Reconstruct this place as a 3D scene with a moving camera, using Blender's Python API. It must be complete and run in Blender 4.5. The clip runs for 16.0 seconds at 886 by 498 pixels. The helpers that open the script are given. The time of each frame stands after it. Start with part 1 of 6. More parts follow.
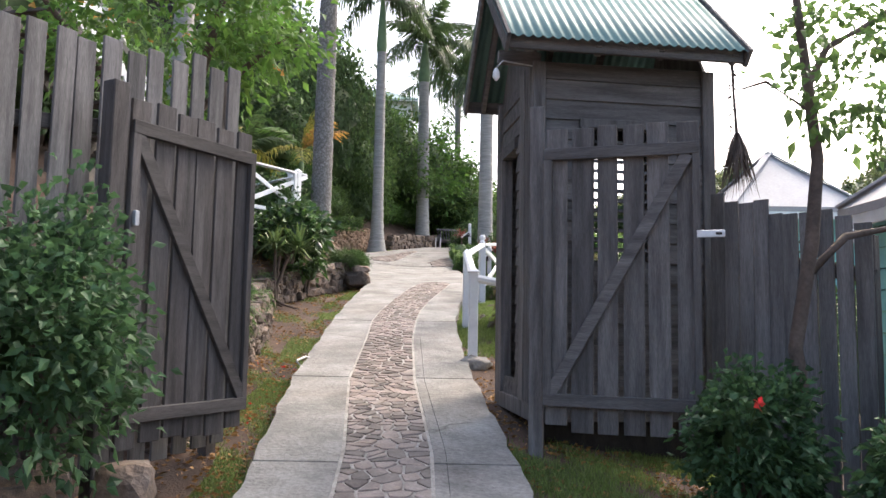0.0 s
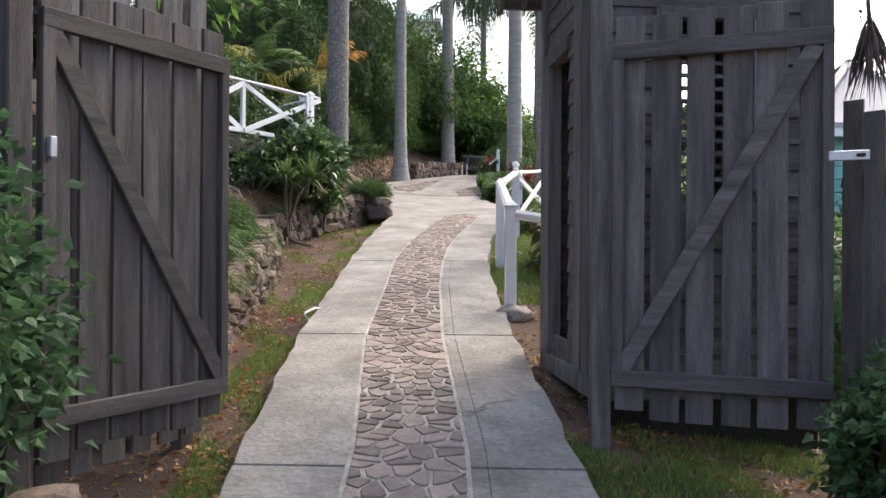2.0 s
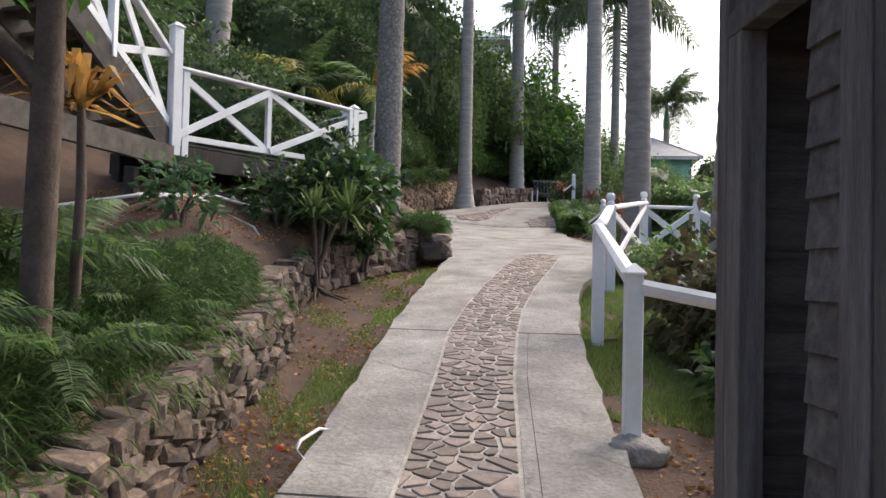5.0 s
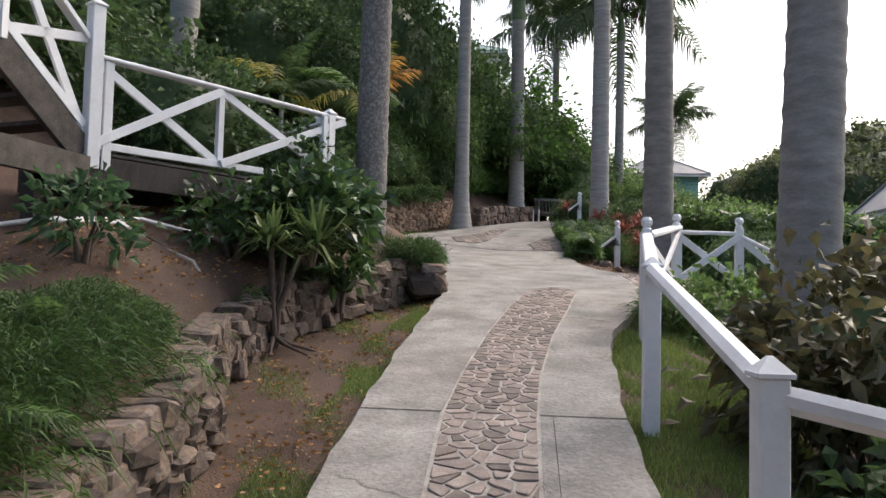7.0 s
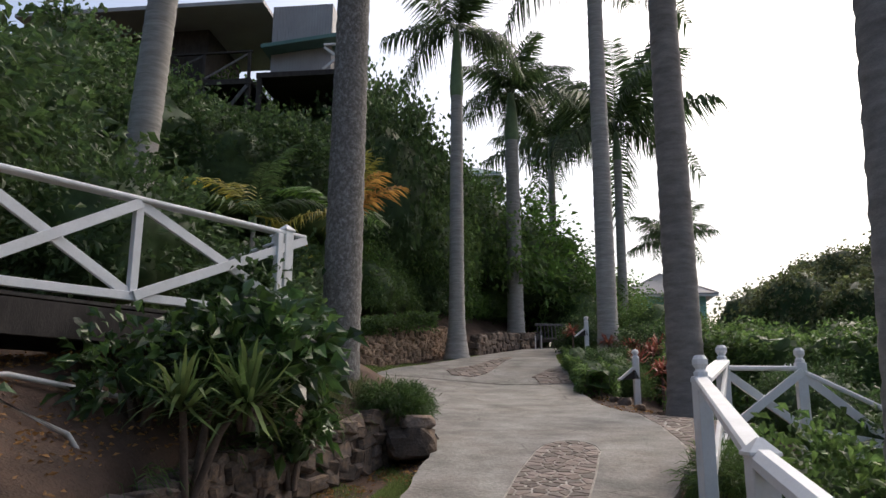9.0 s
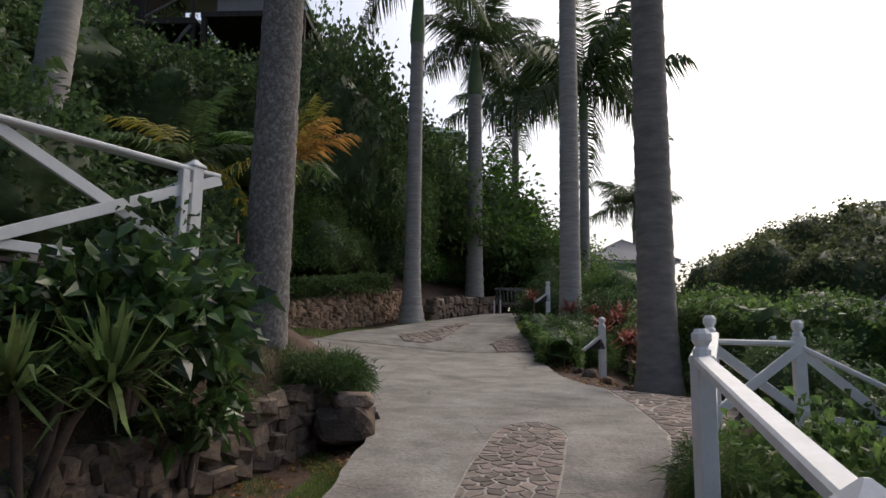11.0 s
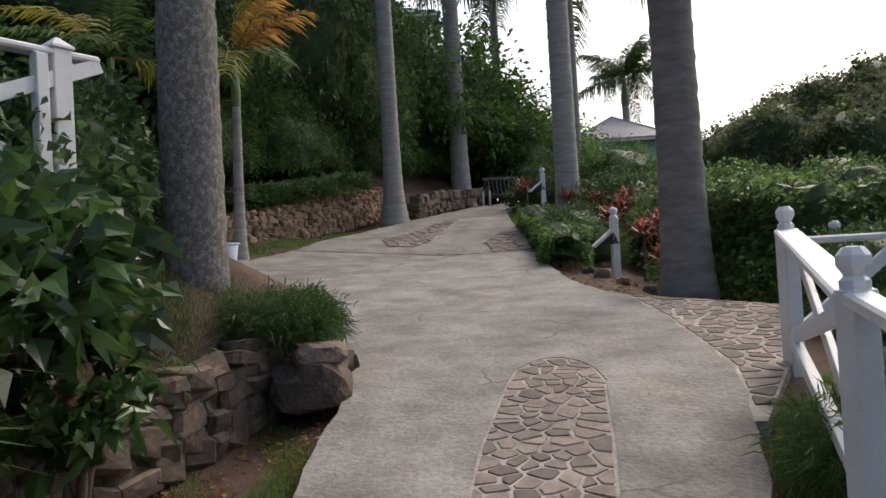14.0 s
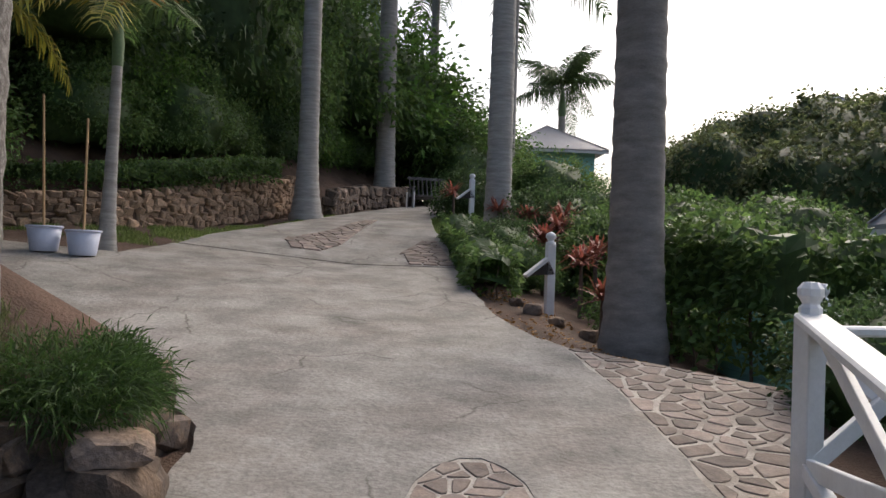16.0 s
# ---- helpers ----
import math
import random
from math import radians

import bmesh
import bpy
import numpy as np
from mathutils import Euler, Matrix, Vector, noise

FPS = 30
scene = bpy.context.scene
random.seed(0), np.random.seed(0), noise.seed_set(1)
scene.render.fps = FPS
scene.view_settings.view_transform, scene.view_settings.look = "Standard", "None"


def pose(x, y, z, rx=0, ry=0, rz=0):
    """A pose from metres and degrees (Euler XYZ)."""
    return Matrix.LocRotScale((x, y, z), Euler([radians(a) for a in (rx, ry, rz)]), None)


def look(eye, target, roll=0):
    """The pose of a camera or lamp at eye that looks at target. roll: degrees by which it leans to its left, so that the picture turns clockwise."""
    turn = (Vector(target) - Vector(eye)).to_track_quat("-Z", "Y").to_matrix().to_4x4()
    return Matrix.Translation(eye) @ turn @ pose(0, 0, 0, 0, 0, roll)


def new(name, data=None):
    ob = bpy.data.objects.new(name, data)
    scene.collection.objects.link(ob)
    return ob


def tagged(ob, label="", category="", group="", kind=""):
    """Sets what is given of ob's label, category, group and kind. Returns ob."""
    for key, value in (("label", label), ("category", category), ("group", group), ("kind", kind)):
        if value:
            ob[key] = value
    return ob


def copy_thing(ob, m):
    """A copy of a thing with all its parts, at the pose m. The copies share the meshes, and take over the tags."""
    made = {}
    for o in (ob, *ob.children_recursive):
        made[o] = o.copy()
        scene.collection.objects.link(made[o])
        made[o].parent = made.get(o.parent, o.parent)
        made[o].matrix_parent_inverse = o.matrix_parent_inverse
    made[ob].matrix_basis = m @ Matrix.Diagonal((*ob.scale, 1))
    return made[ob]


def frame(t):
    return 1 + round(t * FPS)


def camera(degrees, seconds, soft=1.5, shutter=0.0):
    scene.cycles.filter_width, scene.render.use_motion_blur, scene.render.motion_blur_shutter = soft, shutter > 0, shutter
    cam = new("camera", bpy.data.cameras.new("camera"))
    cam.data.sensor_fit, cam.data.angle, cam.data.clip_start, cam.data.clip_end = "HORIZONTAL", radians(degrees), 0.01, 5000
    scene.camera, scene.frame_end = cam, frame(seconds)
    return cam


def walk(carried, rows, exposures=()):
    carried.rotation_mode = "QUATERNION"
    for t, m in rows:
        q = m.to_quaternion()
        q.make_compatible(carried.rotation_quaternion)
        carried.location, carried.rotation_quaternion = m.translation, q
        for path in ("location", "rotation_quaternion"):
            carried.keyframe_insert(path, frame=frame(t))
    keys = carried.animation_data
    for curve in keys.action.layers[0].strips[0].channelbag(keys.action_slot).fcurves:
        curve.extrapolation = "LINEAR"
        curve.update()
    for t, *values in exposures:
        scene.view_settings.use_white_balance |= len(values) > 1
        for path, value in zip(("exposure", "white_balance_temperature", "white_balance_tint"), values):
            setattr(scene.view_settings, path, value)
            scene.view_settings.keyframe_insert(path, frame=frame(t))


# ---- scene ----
cam = camera(60.4, 16.0)

PATH = [
    (0, (0.084, 0.346, 1.557), (0.077, 2.337, 1.751), 1.0),
    (0.5, (0.098, 0.617, 1.611), (0.087, 2.61, 1.787), 1.6),
    (1, (0.082, 0.855, 1.643), (-0.003, 2.847, 1.799), 2.2),
    (1.5, (0.002, 1.215, 1.683), (0.008, 3.215, 1.736), 1.0),
    (2, (0.027, 1.641, 1.714), (-0.046, 3.64, 1.717), 0.3),
    (2.5, (0.049, 2.079, 1.799), (-0.211, 4.061, 1.758), 0.3),
    (3, (-0.01, 2.549, 1.892), (-0.295, 4.528, 1.858), 1.9),
    (3.5, (0.048, 3.0, 1.945), (-0.263, 4.976, 1.978), -0.0),
    (4, (0.005, 3.386, 1.978), (-0.342, 5.355, 2.002), 1.7),
    (4.5, (-0.078, 3.826, 2.055), (-0.33, 5.809, 2.099), 1.2),
    (7, (-0.379, 6.191, 2.383), (-0.611, 8.175, 2.487), 1.4),
    (7.5, (-0.366, 6.671, 2.5), (-0.632, 8.643, 2.694), 0.2),
    (8, (-0.385, 7.036, 2.508), (-0.75, 8.961, 2.908), 1.0),
    (8.5, (-0.472, 7.57, 2.613), (-0.748, 9.503, 3.044), 0.1),
    (11, (-0.471, 9.337, 2.83), (-0.596, 11.305, 3.164), 0.9),
    (11.5, (-0.503, 9.668, 2.932), (-0.543, 11.644, 3.235), 0.7),
    (12, (-0.491, 9.975, 2.965), (-0.502, 11.954, 3.256), 0.8),
    (12.5, (-0.598, 9.817, 2.994), (-0.559, 11.798, 3.267), 0.7),
    (13, (-0.626, 10.174, 3.055), (-0.612, 12.16, 3.285), 0.1),
    (13.5, (-0.605, 10.568, 3.066), (-0.571, 12.566, 3.14), -1.9),
    (14, (-0.581, 11.05, 3.141), (-0.674, 13.047, 3.188), -3.3),
    (14.5, (-0.66, 11.3, 3.269), (-0.711, 13.3, 3.269), -3.2),
    (15, (-0.519, 11.847, 3.325), (-0.484, 13.844, 3.425), -1.8),
    (15.5, (-0.483, 12.23, 3.35), (-0.423, 14.229, 3.411), -0.5),
    (16, (-0.48, 12.711, 3.457), (-0.368, 14.707, 3.486), 1.9),
]
walk(cam, [(t, look(eye, target, roll)) for t, eye, target, roll in PATH],
     [(t, stops, 6300, 10) for t, stops in ((0, 1.95), (0.6, 1.75), (2, 1.75), (4.5, 1.45), (7, 1.18), (8.5, 0.72), (11, 0.22), (12.5, 0.26), (14, 0.62), (15, 0.8), (15.5, 0.66), (16, 0.68))])

# ---- light ----
world = bpy.data.worlds.new("sky")
scene.world = world
world.use_nodes = True
wn = world.node_tree
sky = wn.nodes.new("ShaderNodeTexSky")
sky.sky_type = "NISHITA"
sky.sun_disc = False
sky.sun_elevation, sky.sun_rotation = radians(48), radians(38)
sky.altitude, sky.air_density, sky.dust_density, sky.ozone_density = 0, 1.0, 7.0, 0.6
wn.nodes["Background"].inputs[1].default_value = 0.15
wn.links.new(sky.outputs[0], wn.nodes["Background"].inputs[0])
sun = new("sun", bpy.data.lights.new("sun", "SUN"))
sun.data.energy, sun.data.angle, sun.data.color = 0.5, radians(28), (1.0, 0.95, 0.88)
sun.matrix_world = look((20, 26, 36.4), (0, 0, 0))
R = random.Random(7)
NR = np.random.default_rng(7)


# ---- materials ----
def mat(name, base, vary=0.25, scale=6.0, fine=60.0, rough=0.8, bump=0.3, metal=0.0, stain=None, stretch=(1, 1, 1), spec=0.3, island=False, stain_amount=0.5, random_amount=0.0, trans=0.0, dist=0.01):
    """A surface: base colour varied at two scales, stains of a second colour, fine relief."""
    m = bpy.data.materials.new(name)
    m.use_nodes = True
    n, l = m.node_tree.nodes, m.node_tree.links
    b = n["Principled BSDF"]
    b.inputs["Roughness"].default_value, b.inputs["Metallic"].default_value = rough, metal
    b.inputs["Specular IOR Level"].default_value = spec
    co = n.new("ShaderNodeTexCoord")
    mp = n.new("ShaderNodeMapping")
    mp.inputs["Scale"].default_value = stretch
    if random_amount or island:
        geo = n.new("ShaderNodeNewGeometry") if island else n.new("ShaderNodeObjectInfo")
        rnd = geo.outputs["Random Per Island"] if island else geo.outputs["Random"]
        add = n.new("ShaderNodeVectorMath")
        add.operation = "MULTIPLY_ADD"
        add.inputs[1].default_value = (1, 1, 1)
        sc = n.new("ShaderNodeMath")
        sc.operation = "MULTIPLY"
        sc.inputs[1].default_value = 37.0
        l.new(rnd, sc.inputs[0])
        l.new(co.outputs["Object"], add.inputs[0])
        l.new(sc.outputs[0], add.inputs[2])
        l.new(add.outputs[0], mp.inputs[0])
    else:
        rnd = None
        l.new(co.outputs["Object"], mp.inputs[0])

    def noise_tex(s, detail, r=0.6):
        t = n.new("ShaderNodeTexNoise")
        t.inputs["Scale"].default_value, t.inputs["Detail"].default_value, t.inputs["Roughness"].default_value = s, detail, r
        l.new(mp.outputs[0], t.inputs["Vector"])
        return t
    big, small = noise_tex(scale, 5), noise_tex(fine, 3)

    def ramp(fac, lo, hi, a, c):
        r = n.new("ShaderNodeMapRange")
        r.inputs[1].default_value, r.inputs[2].default_value, r.inputs[3].default_value, r.inputs[4].default_value = lo, hi, a, c
        l.new(fac, r.inputs[0])
        return r.outputs[0]

    def times(col, fac):
        x = n.new("ShaderNodeVectorMath")
        x.operation = "SCALE"
        l.new(col, x.inputs[0])
        l.new(fac, x.inputs["Scale"])
        return x.outputs[0]
    rgb = n.new("ShaderNodeRGB")
    rgb.outputs[0].default_value = (*base, 1)
    col = rgb.outputs[0]
    if stain:
        mx = n.new("ShaderNodeMix")
        mx.data_type = "RGBA"
        mx.inputs[7].default_value = (*stain, 1)
        l.new(col, mx.inputs[6])
        st = noise_tex(scale * 0.45, 6, 0.65)
        l.new(ramp(st.outputs[0], 0.45, 0.68, 0.0, stain_amount), mx.inputs[0])
        col = mx.outputs[2]
    col = times(col, ramp(big.outputs[0], 0.3, 0.7, 1 - vary, 1 + vary))
    col = times(col, ramp(small.outputs[0], 0.3, 0.7, 1 - vary * 0.6, 1 + vary * 0.6))
    if rnd is not None and random_amount:
        col = times(col, ramp(rnd, 0, 1, 1 - random_amount, 1 + random_amount))
    l.new(col, b.inputs["Base Color"])
    if bump:
        bp = n.new("ShaderNodeBump")
        bp.inputs["Strength"].default_value, bp.inputs["Distance"].default_value = bump, dist
        mixh = n.new("ShaderNodeMath")
        mixh.operation = "ADD"
        l.new(big.outputs[0], mixh.inputs[0])
        l.new(small.outputs[0], mixh.inputs[1])
        l.new(mixh.outputs[0], bp.inputs["Height"])
        l.new(bp.outputs[0], b.inputs["Normal"])
    if trans:
        tr = n.new("ShaderNodeBsdfTranslucent")
        ms = n.new("ShaderNodeMixShader")
        ms.inputs[0].default_value = trans
        l.new(times(col, ramp(big.outputs[0], 0, 1, 1.5, 1.5)), tr.inputs[0])
        l.new(b.outputs[0], ms.inputs[1])
        l.new(tr.outputs[0], ms.inputs[2])
        l.new(ms.outputs[0], n["Material Output"].inputs[0])
    return m


WOOD = mat("weathered_wood", (0.075, 0.066, 0.062), 0.4, 3.0, 45, 0.85, 0.5, stain=(0.13, 0.12, 0.115), stretch=(6, 6, 0.5), random_amount=0.28)
WOOD_H = mat("weathered_wood_crosswise", (0.07, 0.062, 0.058), 0.4, 3.0, 45, 0.85, 0.5, stain=(0.12, 0.11, 0.105), stretch=(0.5, 6, 6), random_amount=0.2)
# Weathered wood again, colour lifted for the veiling glare over hut and right leaf.
WOOD_GLARE = mat("weathered_wood_with_glare", (0.115, 0.104, 0.098), 0.4, 3.0, 45, 0.85, 0.5, stain=(0.17, 0.155, 0.145), stretch=(6, 6, 0.5), random_amount=0.25)
WOOD_GLARE_H = mat("weathered_wood_with_glare_crosswise", (0.115, 0.104, 0.098), 0.4, 3.0, 45, 0.85, 0.5, stain=(0.17, 0.155, 0.145), stretch=(0.5, 6, 6), random_amount=0.2)
WOOD_PALE = mat("greyed_wood", (0.13, 0.122, 0.118), 0.4, 3.0, 45, 0.85, 0.5, stain=(0.2, 0.19, 0.18), stretch=(6, 6, 0.5), random_amount=0.3)
WOOD_DARK = mat("dark_timber", (0.045, 0.038, 0.033), 0.35, 3, 40, 0.85, 0.4, stretch=(3, 3, 1))
STAIR_WOOD = mat("grey_stair_timber", (0.085, 0.073, 0.062), 0.4, 3, 40, 0.85, 0.4, stain=(0.05, 0.045, 0.04), stretch=(2, 2, 2))
WHITE = mat("white_paint", (0.72, 0.72, 0.72), 0.06, 5, 50, 0.5, 0.12, stain=(0.5, 0.49, 0.45), stain_amount=0.4)
CONCRETE = mat("concrete", (0.25, 0.236, 0.216), 0.34, 2.0, 30, 0.92, 1.0, stain=(0.185, 0.162, 0.142), stain_amount=0.9, dist=0.012)


def add_cracks(m, scale, width, dark):
    """Sparse wandering hairline cracks in a surface."""
    n, l = m.node_tree.nodes, m.node_tree.links
    b = n["Principled BSDF"]
    src = b.inputs["Base Color"].links[0].from_socket
    co = n.new("ShaderNodeTexCoord")
    wob = n.new("ShaderNodeTexNoise")
    wob.inputs["Scale"].default_value, wob.inputs["Detail"].default_value = 3.0, 6
    mixv = n.new("ShaderNodeMix")
    mixv.data_type = "RGBA"
    mixv.inputs[0].default_value = 0.25
    l.new(co.outputs["Object"], wob.inputs["Vector"])
    l.new(co.outputs["Object"], mixv.inputs[6])
    l.new(wob.outputs["Color"], mixv.inputs[7])
    vo = n.new("ShaderNodeTexVoronoi")
    vo.feature = "DISTANCE_TO_EDGE"
    vo.inputs["Scale"].default_value = scale
    l.new(mixv.outputs[2], vo.inputs["Vector"])
    line = n.new("ShaderNodeMapRange")
    line.inputs[1].default_value, line.inputs[2].default_value, line.inputs[3].default_value, line.inputs[4].default_value = 0, width, 1, 0
    l.new(vo.outputs["Distance"], line.inputs[0])
    patch = n.new("ShaderNodeTexNoise")
    patch.inputs["Scale"].default_value, patch.inputs["Detail"].default_value = 1.1, 3
    l.new(co.outputs["Object"], patch.inputs["Vector"])
    gate = n.new("ShaderNodeMapRange")
    gate.inputs[1].default_value, gate.inputs[2].default_value = 0.49, 0.56
    l.new(patch.outputs[0], gate.inputs[0])
    both = n.new("ShaderNodeMath")
    both.operation = "MULTIPLY"
    l.new(line.outputs[0], both.inputs[0])
    l.new(gate.outputs[0], both.inputs[1])
    mx = n.new("ShaderNodeMix")
    mx.data_type = "RGBA"
    mx.inputs[7].default_value = (dark, dark * 0.9, dark * 0.8, 1)
    l.new(both.outputs[0], mx.inputs[0])
    l.new(src, mx.inputs[6])
    l.new(mx.outputs[2], b.inputs["Base Color"])


add_cracks(CONCRETE, 0.9, 0.012, 0.12)
MORTAR = mat("mortar", (0.36, 0.33, 0.29), 0.3, 4, 60, 0.95, 0.6, stain=(0.2, 0.17, 0.14), stain_amount=0.8)
STONE = mat("cobble_stone", (0.2, 0.166, 0.144), 0.25, 9, 60, 0.85, 0.5, stain=(0.3, 0.225, 0.18), random_amount=0.38, dist=0.006)
STONE_J = mat("cobble_stone_joined", (0.2, 0.166, 0.144), 0.25, 9, 60, 0.85, 0.5, stain=(0.3, 0.225, 0.18), random_amount=0.38, island=True, dist=0.006)
ROCK = mat("wall_stone", (0.125, 0.1, 0.085), 0.35, 5, 40, 0.9, 0.7, stain=(0.27, 0.18, 0.11), stain_amount=0.6, random_amount=0.4)
ROCK_BROWN = mat("brown_wall_stone", (0.28, 0.2, 0.14), 0.35, 5, 40, 0.9, 0.7, stain=(0.38, 0.24, 0.14), stain_amount=0.6, random_amount=0.4)
SOIL = mat("soil", (0.088, 0.056, 0.04), 0.35, 2.5, 50, 0.95, 0.8, stain=(0.07, 0.05, 0.038), stain_amount=0.8, dist=0.02)
METAL_GREEN = mat("green_sheet_metal", (0.10, 0.19, 0.17), 0.12, 3, 40, 0.55, 0.05, metal=0.0, stain=(0.16, 0.24, 0.22))
ROOF_GREY = mat("grey_sheet_roof", (0.34, 0.33, 0.335), 0.12, 1, 30, 0.6, 0.1, stain=(0.33, 0.3, 0.29))
TURQ = mat("turquoise_boards", (0.22, 0.47, 0.46), 0.1, 2, 40, 0.6, 0.1)
BARK = mat("palm_bark", (0.32, 0.305, 0.285), 0.22, 3.5, 45, 0.9, 0.6, stain=(0.2, 0.185, 0.17), stain_amount=0.6, stretch=(0.9, 0.9, 6), random_amount=0.1)
BARK_OLD = mat("old_palm_bark", (0.24, 0.222, 0.205), 0.25, 3.0, 40, 0.9, 0.4, stain=(0.14, 0.125, 0.11), stain_amount=0.65, stretch=(1.2, 1.2, 4), random_amount=0.1)
BARK_LICHEN = mat("lichen_spotted_bark", (0.135, 0.122, 0.11), 0.3, 60, 120, 0.9, 0.6, stain=(0.42, 0.41, 0.39), stain_amount=0.6, stretch=(1, 1, 0.8))
BARK_DARK = mat("shrub_bark", (0.10, 0.075, 0.06), 0.3, 8, 50, 0.9, 0.5)
SHAFT = mat("palm_crownshaft", (0.13, 0.19, 0.09), 0.2, 3, 30, 0.5, 0.1)
PVC = mat("white_pipe", (0.62, 0.6, 0.57), 0.08, 5, 50, 0.5, 0.05)
STEEL = mat("galvanised_steel", (0.55, 0.55, 0.56), 0.1, 20, 90, 0.4, 0.1, metal=0.7)
PLASTIC = mat("pale_blue_plastic", (0.55, 0.58, 0.68), 0.05, 5, 40, 0.4, 0.02)
CANE = mat("cane", (0.42, 0.27, 0.14), 0.15, 10, 60, 0.7, 0.1)


def leaf_mat(name, base, second, trans=0.3, rough=0.5):
    return mat(name, base, 0.35, 1.5, 9, rough, 0.0, stain=second, stain_amount=0.6, island=True, random_amount=0.4, trans=trans, spec=0.25)


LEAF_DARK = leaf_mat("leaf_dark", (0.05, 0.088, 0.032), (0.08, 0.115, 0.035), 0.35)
LEAF_MID = leaf_mat("leaf_mid", (0.078, 0.135, 0.04), (0.115, 0.155, 0.04), 0.4)
LEAF_OLIVE = leaf_mat("leaf_olive", (0.1, 0.125, 0.05), (0.13, 0.12, 0.055), 0.35)
LEAF_BRIGHT = leaf_mat("leaf_bright", (0.085, 0.17, 0.035), (0.14, 0.2, 0.04), 0.35)
LEAF_BLUE = leaf_mat("leaf_blue_green", (0.047, 0.095, 0.042), (0.075, 0.13, 0.042), 0.35)
LEAF_FERN = leaf_mat("feathery_leaf", (0.043, 0.084, 0.022), (0.075, 0.11, 0.028), 0.35)
LEAF_STRAP = leaf_mat("strap_leaf", (0.085, 0.135, 0.045), (0.15, 0.16, 0.05), 0.3, 0.4)
LEAF_GLOSSY = mat("glossy_leaf", (0.032, 0.066, 0.022), 0.45, 1.5, 9, 0.3, 0.0, stain=(0.085, 0.14, 0.03), stain_amount=0.7, island=True, random_amount=0.6, trans=0.3, spec=0.4)
LEAF_BRONZE = leaf_mat("bronze_leaf", (0.075, 0.075, 0.035), (0.13, 0.085, 0.04), 0.25, 0.4)
LEAF_RED = leaf_mat("leaf_red", (0.2, 0.06, 0.045), (0.1, 0.07, 0.03))
LEAF_YELLOW = leaf_mat("leaf_yellow", (0.24, 0.24, 0.04), (0.32, 0.2, 0.03), 0.35)
LEAF_ORANGE = leaf_mat("leaf_orange", (0.33, 0.19, 0.05), (0.25, 0.11, 0.03), 0.35)
GRASS = leaf_mat("grass_blades", (0.12, 0.175, 0.045), (0.19, 0.19, 0.07), 0.35)
PALMLEAF = leaf_mat("palm_leaflets", (0.05, 0.085, 0.03), (0.085, 0.105, 0.04), 0.3)
DRYLEAF = leaf_mat("dry_leaves", (0.28, 0.15, 0.05), (0.14, 0.07, 0.03), 0.15)
FLOWER = leaf_mat("red_petals", (0.55, 0.05, 0.03), (0.45, 0.03, 0.06), 0.2)


# ---- mesh helpers ----
def thing(name, label, category, at=(0, 0, 0), rz=0, group="", kind=""):
    ob = new(name)
    ob.matrix_world = pose(*at, 0, 0, rz)
    return tagged(ob, label, category, group, kind)


def link(name, me, material, parent=None, label=""):
    if material is not None and not me.materials:
        me.materials.append(material)
    ob = new(name, me)
    if parent is not None:
        ob.parent = parent
    if label:
        ob["label"] = label
    return ob


def part(name, bm, material, parent=None, label="", smooth=False):
    me = bpy.data.meshes.new(name)
    bm.to_mesh(me)
    bm.free()
    if smooth:
        me.polygons.foreach_set("use_smooth", [True] * len(me.polygons))
    return link(name, me, material, parent, label)


def mesh_np(name, v, f, material, parent=None, label="", smooth=False):
    """A mesh from arrays of corners and of equal-sided faces."""
    v, f = np.asarray(v, np.float32), np.asarray(f, np.int32)
    me = bpy.data.meshes.new(name)
    me.vertices.add(len(v))
    me.vertices.foreach_set("co", v.ravel())
    k = f.shape[1]
    me.loops.add(f.size)
    me.loops.foreach_set("vertex_index", f.ravel())
    me.polygons.add(len(f))
    me.polygons.foreach_set("loop_start", np.arange(len(f), dtype=np.int32) * k)
    me.polygons.foreach_set("loop_total", np.full(len(f), k, np.int32))
    me.polygons.foreach_set("use_smooth", np.full(len(f), smooth, bool))
    me.update(calc_edges=True)
    return link(name, me, material, parent, label)


def box_bm(bm, lo, hi, m=None, bevel=0.004):
    """A bevelled box from corner to corner, added to bm."""
    r = bmesh.ops.create_cube(bm, size=1)
    vs = r["verts"]
    s = [h - a for a, h in zip(lo, hi)]
    c = [(h + a) / 2 for a, h in zip(lo, hi)]
    mm = Matrix.Translation(c) @ Matrix.Diagonal((*s, 1))
    bmesh.ops.transform(bm, matrix=mm, verts=vs)
    if bevel:
        es = list({e for v in vs for e in v.link_edges})
        r2 = bmesh.ops.bevel(bm, geom=es, offset=bevel, segments=1, affect="EDGES")
        vs = list({v for v in r2["verts"]} | {v for v in vs if v.is_valid})
    if m is not None:
        bmesh.ops.transform(bm, matrix=m, verts=vs)


def box(name, lo, hi, material, parent=None, label="", m=None, bevel=0.004):
    bm = bmesh.new()
    box_bm(bm, lo, hi, m, bevel)
    return part(name, bm, material, parent, label)


